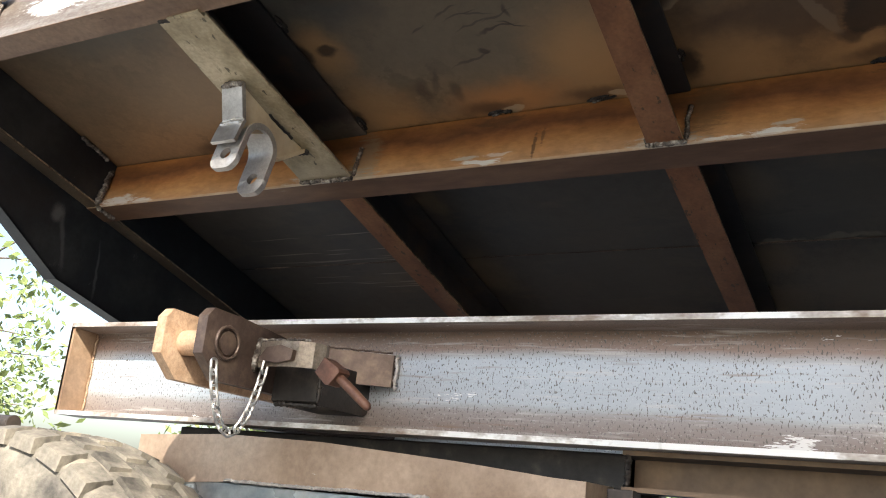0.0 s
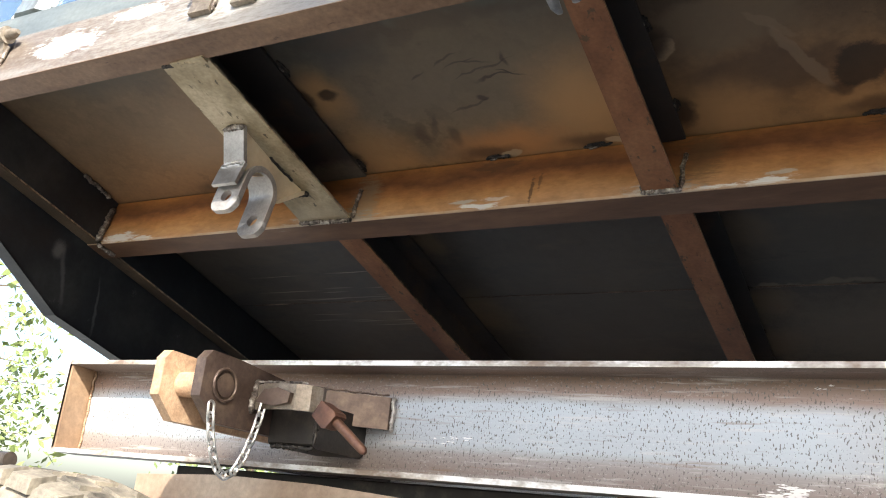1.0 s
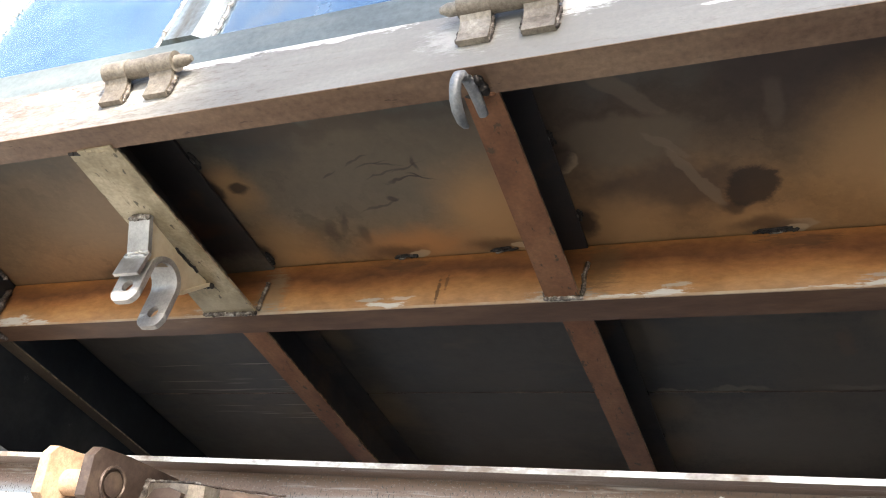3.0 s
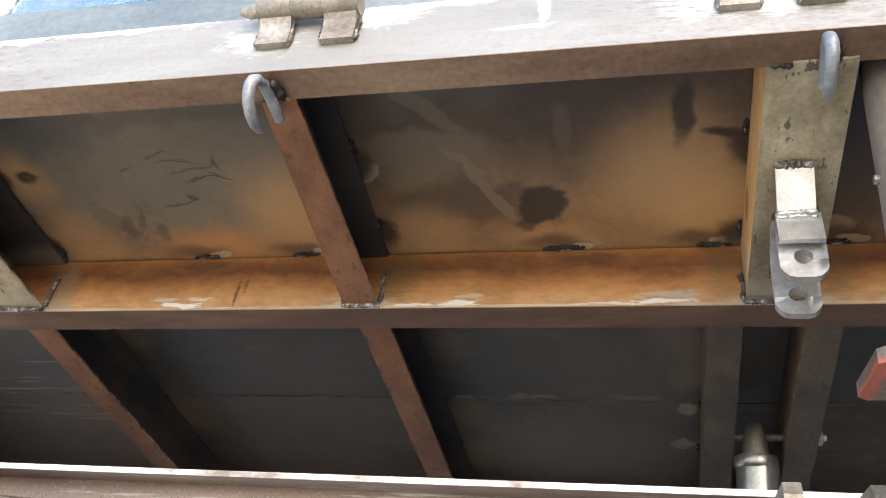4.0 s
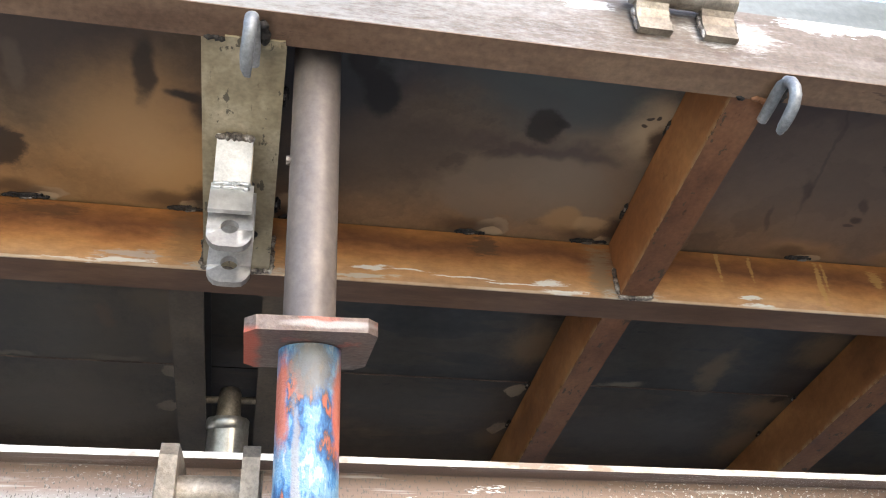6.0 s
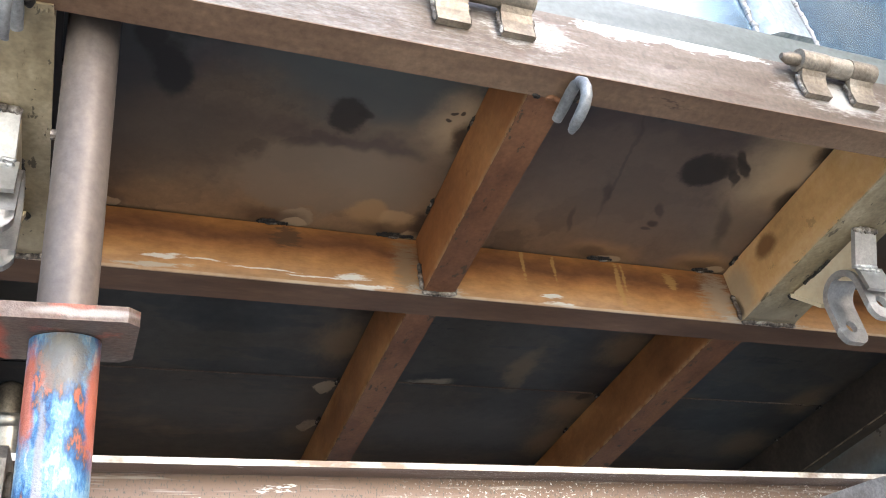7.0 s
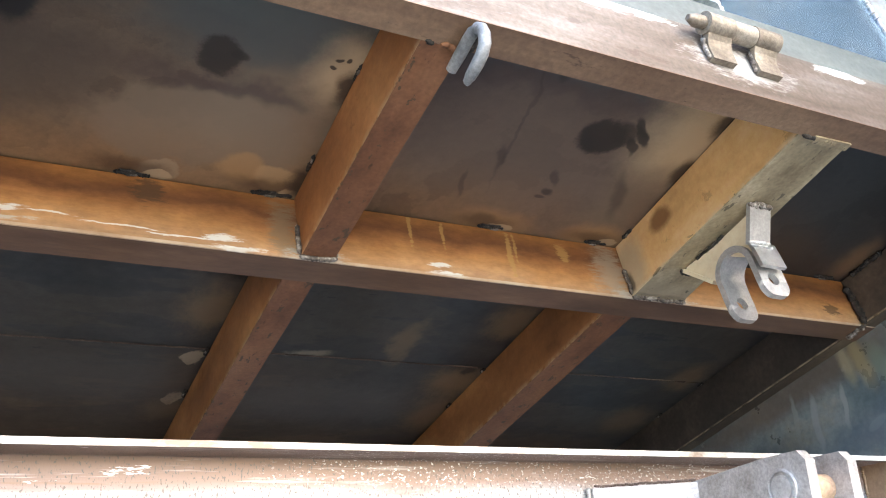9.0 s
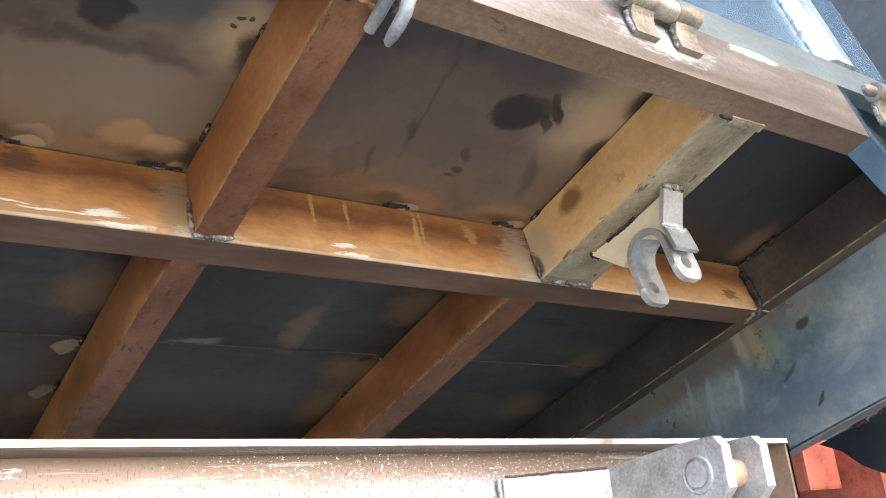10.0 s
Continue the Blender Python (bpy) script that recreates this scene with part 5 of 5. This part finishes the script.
def pivot(x, side, latch=True, mat=None):
    """Two lug plates with a pin between them, standing out from the chassis web."""
    root = None
    for k, dx in enumerate((-0.045, 0.045)):
        bm = bmesh.new()
        prism(bm, [(WEB - 0.001, 0.868), (1.945, 0.868), (1.905, 0.905), (1.905, 0.965), (1.918, 0.980), (1.985, 0.978), (WEB - 0.001, 0.955)], "x", x + dx - 0.010, x + dx + 0.010)
        # one lug of the pair gets the lighter oxide, as if sunlit
        ob = part("pivot_lug", bm, M_ORANGE if (side > 0 and k == 0) else mat or M_LUG, chassis, "thick lug plate of a tipping pivot", bevel=0.002)
        root = root or ob
        bm = bmesh.new()
        e = -1 if k == 0 else 1
        ring = [(x + dx + e * 0.012, 1.955 + 0.026 * math.cos(a), 0.930 + 0.026 * math.sin(a)) for a in [2 * math.pi * j / 20 for j in range(20)]]
        rod(bm, ring, 0.0030, 6, True)
        rod(bm, [(x + dx + e * 0.008, 1.955, 0.930), (x + dx + e * 0.014, 1.955, 0.930)], 0.019, 16)
        part("pin_boss", bm, mat or M_LUG, ob)
    bm = bmesh.new()
    rod(bm, [(x - 0.044, 1.955, 0.930), (x + 0.044, 1.955, 0.930)], 0.021, 20)
    part("pivot_pin", bm, M_ORANGE if side else M_HINGE, chassis, "pinkish oxide pivot pin", smooth=True)
    if side:
        e = side
        bm = bmesh.new()
        prism(bm, [(x + e * 0.056, 2.130), (x + e * 0.202, WEB - 0.014), (x + e * 0.202, WEB - 0.002), (x + e * 0.056, 2.150)], "z", 0.905, 0.962)
        part("brace_plate", bm, mat or M_LUG, chassis, bevel=0.0015)
        bead("brace_weld", (x + e * 0.205, WEB - 0.006, 0.900), (x + e * 0.205, WEB - 0.006, 0.964), 0.0050, 11, M_BARE, chassis)
        bead("brace_weld", (x + e * 0.060, 2.128, 0.965), (x + e * 0.200, WEB - 0.015, 0.965), 0.0026, 12, M_LUG, chassis)
    if side and latch:
        tube = [(2.082, 0.858), (2.092, 0.852), (WEB - 0.012, 0.852), (WEB - 0.001, 0.858), (WEB - 0.001, 0.918), (WEB - 0.012, 0.926), (2.092, 0.926), (2.082, 0.918)]
        bm = bmesh.new()
        prism(bm, tube, "x", x + e * 0.056, x + e * 0.150)
        part("latch_box", bm, M_BLACK, chassis, "blackened square tube stub", bevel=0.003)
        bead("tube_rim", (x + e * 0.152, 2.084, 0.856), (x + e * 0.152, 2.084, 0.922), 0.0050, 15, M_BLACK, chassis)
        bead("tube_rim", (x + e * 0.060, 2.086, 0.852), (x + e * 0.150, 2.086, 0.852), 0.0050, 16, M_BLACK, chassis)
        bm = bmesh.new()
        loop = [(x + e * 0.058, 2.036), (x + e * 0.085, 2.022), (x + e * 0.120, 2.016), (x + e * 0.152, 2.020), (x + e * 0.172, 2.032), (x + e * 0.178, 2.052), (x + e * 0.168, 2.072)]
        strap(bm, loop, 0.904, 0.946, 0.008, "z")
        part("latch_strap", bm, M_HINGE, chassis, "dull steel strap around the latch", bevel=0.0015)
        bm = bmesh.new()
        k = [(x + e * 0.080, 0.914), (x + e * 0.095, 0.934), (x + e * 0.125, 0.938), (x + e * 0.150, 0.930), (x + e * 0.148, 0.914), (x + e * 0.120, 0.908)]
        prism(bm, k, "y", 2.006, 2.020)
        part("latch_bar", bm, M_LUG, chassis, "rust-brown latch bar in the strap", bevel=0.003)
        bead("strap_weld", (x + e * 0.056, 2.028, 0.896), (x + e * 0.058, 2.030, 0.956), 0.0085, 13, M_WELD, chassis)
        bead("strap_weld", (x + e * 0.060, 2.026, 0.950), (x + e * 0.165, 2.030, 0.950), 0.0026, 14, M_WELD, chassis)
    return root


LEFT, MID, RIGHT = -0.654, 0.704, 2.050
pivot(LEFT, 1)
pivot(MID, 0, False, M_HINGE)
pivot(RIGHT, -1, False, M_PALE)

# locking pin with its handle, and the chain that keeps it
pin = empty("locking_pin", label="rusty orange locking pin with a bent handle", category="pin")
bm = bmesh.new()
prism(bm, [(-0.462, 0.896), (-0.447, 0.920), (-0.418, 0.903), (-0.415, 0.897), (-0.432, 0.877), (-0.440, 0.877)], "y", 2.016, 2.046)
part("pin_head", bm, M_HANDLE, pin, bevel=0.004)
bm = bmesh.new()
rod(bm, [(-0.432, 2.030, 0.896), (-0.405, 2.030, 0.877), (-0.374, 2.030, 0.854), (-0.364, 2.030, 0.847), (-0.360, 2.030, 0.844)], [0.0078, 0.0078, 0.0074, 0.0070, 0.0035], 14)
part("pin_handle", bm, M_HANDLE, pin, "rust-brown round handle", smooth=True)

keep = empty("safety_chain", label="bright galvanised link chain hanging in a loop", category="chain")
a, b, low = Vector((-0.588, 1.922, 0.896)), Vector((-0.562, 2.015, 0.918)), -0.118
path = []
for k in range(200):
    s = k / 199
    p = a.lerp(b, s)
    p.z += low * (1 - (2 * s - 1) ** 2) ** 0.8
    path.append(p)
acc, links = 0.0, [0]
for k in range(1, 200):
    acc += (path[k] - path[k - 1]).length
    if acc > 0.0165:
        links.append(k)
        acc = 0.0
for i in range(len(links) - 1):
    p, q = path[links[i]], path[links[i + 1]]
    c, d = (p + q) / 2, (q - p).normalized()
    side = d.cross(Vector((0, 1, 0.2))).normalized()
    other = d.cross(side)
    w = side if i % 2 else other
    ring = []
    for j in range(14):
        g = 2 * math.pi * j / 14
        ex = 0.0065 * (1 if math.cos(g) > 0.01 else -1 if math.cos(g) < -0.01 else 0)
        ring.append(c + d * (0.0058 * math.cos(g) + ex) + w * 0.0062 * math.sin(g))
    bm = bmesh.new()
    rod(bm, ring, 0.0023, 6, True)
    part("chain_link", bm, M_CHAIN, keep, smooth=True)

# ---- underframe ----
bm = bmesh.new()
prism(bm, channel(2.270, 0.760, -0.060, 0.060, 0.007), "x", -0.020, 2.35)
part("subframe_rail", bm, M_UPRIGHT, chassis, "brown rail below the chassis", bevel=0.002)
bm = bmesh.new()
weld(bm, (-0.012, 2.215, 0.765), (-0.012, 2.215, 0.815), 0.006, 21)
part("subframe_weld", bm, M_BURN, chassis)
bm = bmesh.new()
box(bm, (-0.035, 2.19, 0.30), (0.005, 2.23, 0.762))
part("subframe_post", bm, M_DARK, chassis, bevel=0.003)
bm = bmesh.new()
prism(bm, [(-0.966, 0.790), (-0.750, 0.801), (-0.531, 0.798), (-0.275, 0.783), (-0.103, 0.769), (-0.052, 0.767), (-0.052, 0.690), (-0.307, 0.722), (-0.480, 0.722), (-0.735, 0.717), (-0.966, 0.700)], "y", 2.150, 2.268)
beam = tagged(part("suspension_beam", bm, M_BROWN, bevel=0.004), "brown primered suspension beam under the chassis rail", "beam")
bm = bmesh.new()
weld(bm, (-0.735, 2.147, 0.719), (-0.307, 2.147, 0.724), 0.0035, 22)
part("seam_weld", bm, M_BARE, beam)
bm = bmesh.new()
box(bm, (-0.94, 2.153, 0.540), (-0.10, 2.265, 0.716))
part("lower_plate", bm, M_PLATE, beam, bevel=0.003)
# dark sheet added to fill the shaded gap; in part a greasy plate
bm = bmesh.new()
box(bm, (-0.99, 2.275, 0.700), (0.02, 2.31, 0.8195))
part("gap_fill_plate", bm, M_BLACK, chassis, "black plate filling the dark gap, in part a greasy plate", bevel=0.003)
bm = bmesh.new()
rod(bm, [(-1.85, 2.22, 0.800), (-1.430, 2.20, 0.797)], 0.018, 20)
rod(bm, [(-1.429, 2.20, 0.797), (-1.425, 2.20, 0.797)], 0.0185, 20)
part("axle_tube", bm, M_DARK, chassis, smooth=True)

# ---- wheel ----
bm = bmesh.new()
prof = [(0.23, -0.085), (0.30, -0.118), (0.38, -0.125), (0.425, -0.112), (0.441, -0.085), (0.4455, 0.0), (0.441, 0.085), (0.425, 0.112), (0.38, 0.125), (0.30, 0.118), (0.23, 0.085)]
rings = []
for j in range(72):
    g = 2 * math.pi * j / 72
    rings.append([bm.verts.new((r * math.cos(g), y, r * math.sin(g))) for r, y in prof])
for j in range(72):
    r0, r1 = rings[j], rings[(j + 1) % 72]
    for i in range(len(prof) - 1):
        bm.faces.new((r0[i], r1[i], r1[i + 1], r0[i + 1]))
tyre = part("wheel", bm, M_RUBBER, chassis, "dusty black tyre with worn block tread", smooth=True)
tyre.matrix_basis = pose(-0.985, 1.975, 0.325)
lug_meshes = {}
for j in range(36):
    g = 2 * math.pi * j / 36
    for row, (y0, y1, off) in enumerate(((-0.122, -0.070, 0.0), (-0.055, -0.006, 0.5), (0.006, 0.055, 0.0), (0.070, 0.122, 0.5))):
        if row not in lug_meshes:
            bm = bmesh.new()
            edge = row in (0, 3)
            vs = box(bm, (0.415 if edge else 0.430, y0, -0.030), (0.4500, y1, 0.030))
            for v in vs:
                if v.co.x > 0.44:
                    v.co.z *= 0.86
                    v.co.y = (y0 + y1) / 2 + (v.co.y - (y0 + y1) / 2) * 0.9
                    if edge:
                        v.co.x -= 0.010 if abs(v.co.y) > 0.1 else 0
            me = bpy.data.meshes.new("tread_block")
            bm.to_mesh(me)
            bm.free()
            me.materials.append(M_RUBBER)
            lug_meshes[row] = me
        ob = new("tread_block", lug_meshes[row])
        ob.parent = tyre
        ob.matrix_basis = pose(0, 0, 0, 0, -math.degrees(g + off * math.pi / 18), 0)
bm = bmesh.new()
rod(bm, [(0, -0.08, 0), (0, 0.08, 0)], 0.235, 40)
part("rim", bm, M_RED, tyre)
bm = bmesh.new()
rod(bm, [(0, -0.11, 0), (0, -0.075, 0)], 0.075, 24)
part("hub", bm, M_DARK, tyre, bevel=0.006)

# ---- prop ----
prop = empty("support_prop", pose(0.829, 1.834, GROUND, 0, -1.335, 0), label="telescopic steel prop with chipped blue and red paint", category="prop")
ptop = 1.524 - GROUND
bm = bmesh.new()
rod(bm, [(0, 0, 0.9), (0, 0, ptop - 0.012), (0, 0, ptop - 0.004)], [0.0295, 0.0295, 0.026], 40)
part("inner_tube", bm, M_TUBE, prop, "grey-brown primered tube", smooth=True)
pz = 1.079 - GROUND
bm = bmesh.new()
prism(bm, [(-0.058, -0.072), (0.058, -0.072), (0.070, -0.058), (0.070, 0.058), (0.058, 0.072), (-0.058, 0.072), (-0.070, 0.058), (-0.070, -0.058)], "z", pz - 0.008, pz + 0.008)
part("flange_plate", bm, M_FLANGE, prop, "rusty square plate with worn red paint", bevel=0.003)
bm = bmesh.new()
rod(bm, [(0.002, 0, 0.012), (0.002, 0, pz - 0.009)], 0.0345, 40)
part("outer_tube", bm, M_BLUE, prop, "outer tube in chipped blue paint over red", smooth=True)
bm = bmesh.new()
box(bm, (-0.09, -0.09, 0), (0.09, 0.09, 0.012))
part("foot_plate", bm, M_RED, prop, bevel=0.003)
bm = bmesh.new()
rod(bm, [(-0.034, -0.004, 1.305 - GROUND), (-0.027, -0.004, 1.305 - GROUND)], 0.006, 8)
part("weld_tack", bm, M_WELD, prop)

# ---- hydraulic ram ----
ram = empty("hydraulic_ram", label="steel tipping ram with a bright collar", category="hydraulic cylinder")
bm = bmesh.new()
rod(bm, [(0.694, 2.765, 0.55), (0.694, 2.722, 1.164)], 0.0405, 32)
part("ram_barrel", bm, M_CHROME, ram, smooth=True)
bm = bmesh.new()
rod(bm, [(0.692, 2.722, 1.164), (0.692, 2.7215, 1.168), (0.692, 2.720, 1.182), (0.692, 2.720, 1.185)], [0.040, 0.0425, 0.0425, 0.040], 32)
part("ram_collar", bm, M_CHROME, ram, "bright turned collar", smooth=True)
bm = bmesh.new()
rod(bm, [(0.692, 2.720, 1.184), (0.692, 2.720, 1.196), (0.692, 2.719, 1.215), (0.692, 2.718, 1.236), (0.692, 2.718, 1.247), (0.692, 2.718, 1.251)], [0.0265, 0.0245, 0.0235, 0.0225, 0.017, 0.007], 28)
part("ram_rod_end", bm, M_HINGE, ram, "brown-tinted rod end", smooth=True)
bm = bmesh.new()
rod(bm, [(0.640, 2.719, 1.223), (0.824, 2.719, 1.226)], 0.0075, 14)
cp = part("cross_pin", bm, M_HINGE, ram, smooth=True)
bm = bmesh.new()
rod(bm, [(0.804, 2.719, 1.2255), (0.816, 2.719, 1.2258)], 0.016, 6)
part("nut", bm, M_BARE, cp)

# ---- red machine part behind the far end ----
red = empty("red_fender", label="red painted machine fender beyond the chassis end", category="fender")
bm = bmesh.new()
prism(bm, [(2.30, 0.70), (2.95, 0.70), (2.95, 1.02), (2.72, 1.085), (2.45, 1.060), (2.30, 0.98)], "x", 3.10, 3.55)
part("fender_panel", bm, M_RED, red, bevel=0.02)
bm = bmesh.new()
box(bm, (2.95, 2.40, 0.93), (3.09, 2.52, 1.05))
part("fender_block", bm, M_RED, red, bevel=0.01)
bm = bmesh.new()
box(bm, (3.08, 2.3, GROUND), (3.5, 2.9, 0.70))
part("fender_base", bm, M_DARK, red, bevel=0.01)


# ---- trees beyond ----
def tree(x, y, h, seed):
    rnd = random.Random(seed)
    t = empty("tree", pose(x, y, GROUND), label="leafy tree in bright sun beyond the yard", category="tree", group="trees beyond the yard")
    bm = bmesh.new()
    rod(bm, [(0, 0, 0), (0.05, 0.02, h * 0.25), (0.0, 0.1, h * 0.5), (0.1, 0.05, h * 0.85)], [0.07, 0.05, 0.035, 0.01], 10)
    tips = []
    for k in range(16):
        z = h * rnd.uniform(0.12, 0.85)
        a = rnd.uniform(0, 6.28)
        r = h * rnd.uniform(0.15, 0.34)
        tip = Vector((r * math.cos(a), r * math.sin(a), z + h * rnd.uniform(0.0, 0.15)))
        rod(bm, [(0.03, 0.03, z), (tip * 0.5) + Vector((0, 0, z * 0.5 + 0.05)), tip], [0.018, 0.010, 0.004], 6)
        tips.append(tip)
    part("trunk", bm, M_BARK, t, smooth=True)
    verts, faces = [], []
    for k in range(2200):
        c = rnd.choice(tips) * rnd.uniform(0.55, 1.05) + Vector([rnd.gauss(0, 0.22) for _ in range(3)])
        d = Vector([rnd.uniform(-1, 1) for _ in range(3)]).normalized()
        e = d.cross(Vector([rnd.uniform(-1, 1) for _ in range(3)])).normalized()
        s = rnd.uniform(0.035, 0.075)
        i = len(verts)
        verts += [c - d * s, c + e * s * 0.45, c + d * s, c - e * s * 0.45]
        faces.append((i, i + 1, i + 2, i + 3))
    me = bpy.data.meshes.new("crown")
    me.from_pydata([tuple(v) for v in verts], [], faces)
    me.materials.append(M_LEAF)
    ob = new("crown", me)
    ob.parent = t


for x, y, h, s in ((-7.6, 5.8, 3.6, 1), (-9.5, 4.6, 4.4, 2), (-6.2, 8.4, 3.2, 3), (-10.5, 7.5, 4.8, 4), (-2.4, 9.2, 3.0, 5)):
    tree(x, y, h, s)

# ---- unseen blocks added to shade the trailer ----
# its near edge sets where the sun stops on the chassis
blocker = tagged(new("sun_blocker"), "unseen tall tan block added to shade the trailer", "building")
blocker.matrix_world = pose(10.55, -12.62, GROUND, 0, 0, 37.6)
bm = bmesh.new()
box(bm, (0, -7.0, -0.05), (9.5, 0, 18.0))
part("blocker_body", bm, M_WALL, blocker)
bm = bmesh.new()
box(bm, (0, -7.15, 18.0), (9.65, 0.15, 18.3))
part("blocker_cap", bm, M_WALL, blocker)
# dark wall out of view, added to keep light off right-facing sides
bm = bmesh.new()
box(bm, (6.0, -4.2, GROUND - 0.05), (6.3, 9.0, 8.0))
tagged(part("shade_wall_east", bm, M_SHADE_WALL), "unseen dark wall added to cut light from the right", "wall", kind="structure")
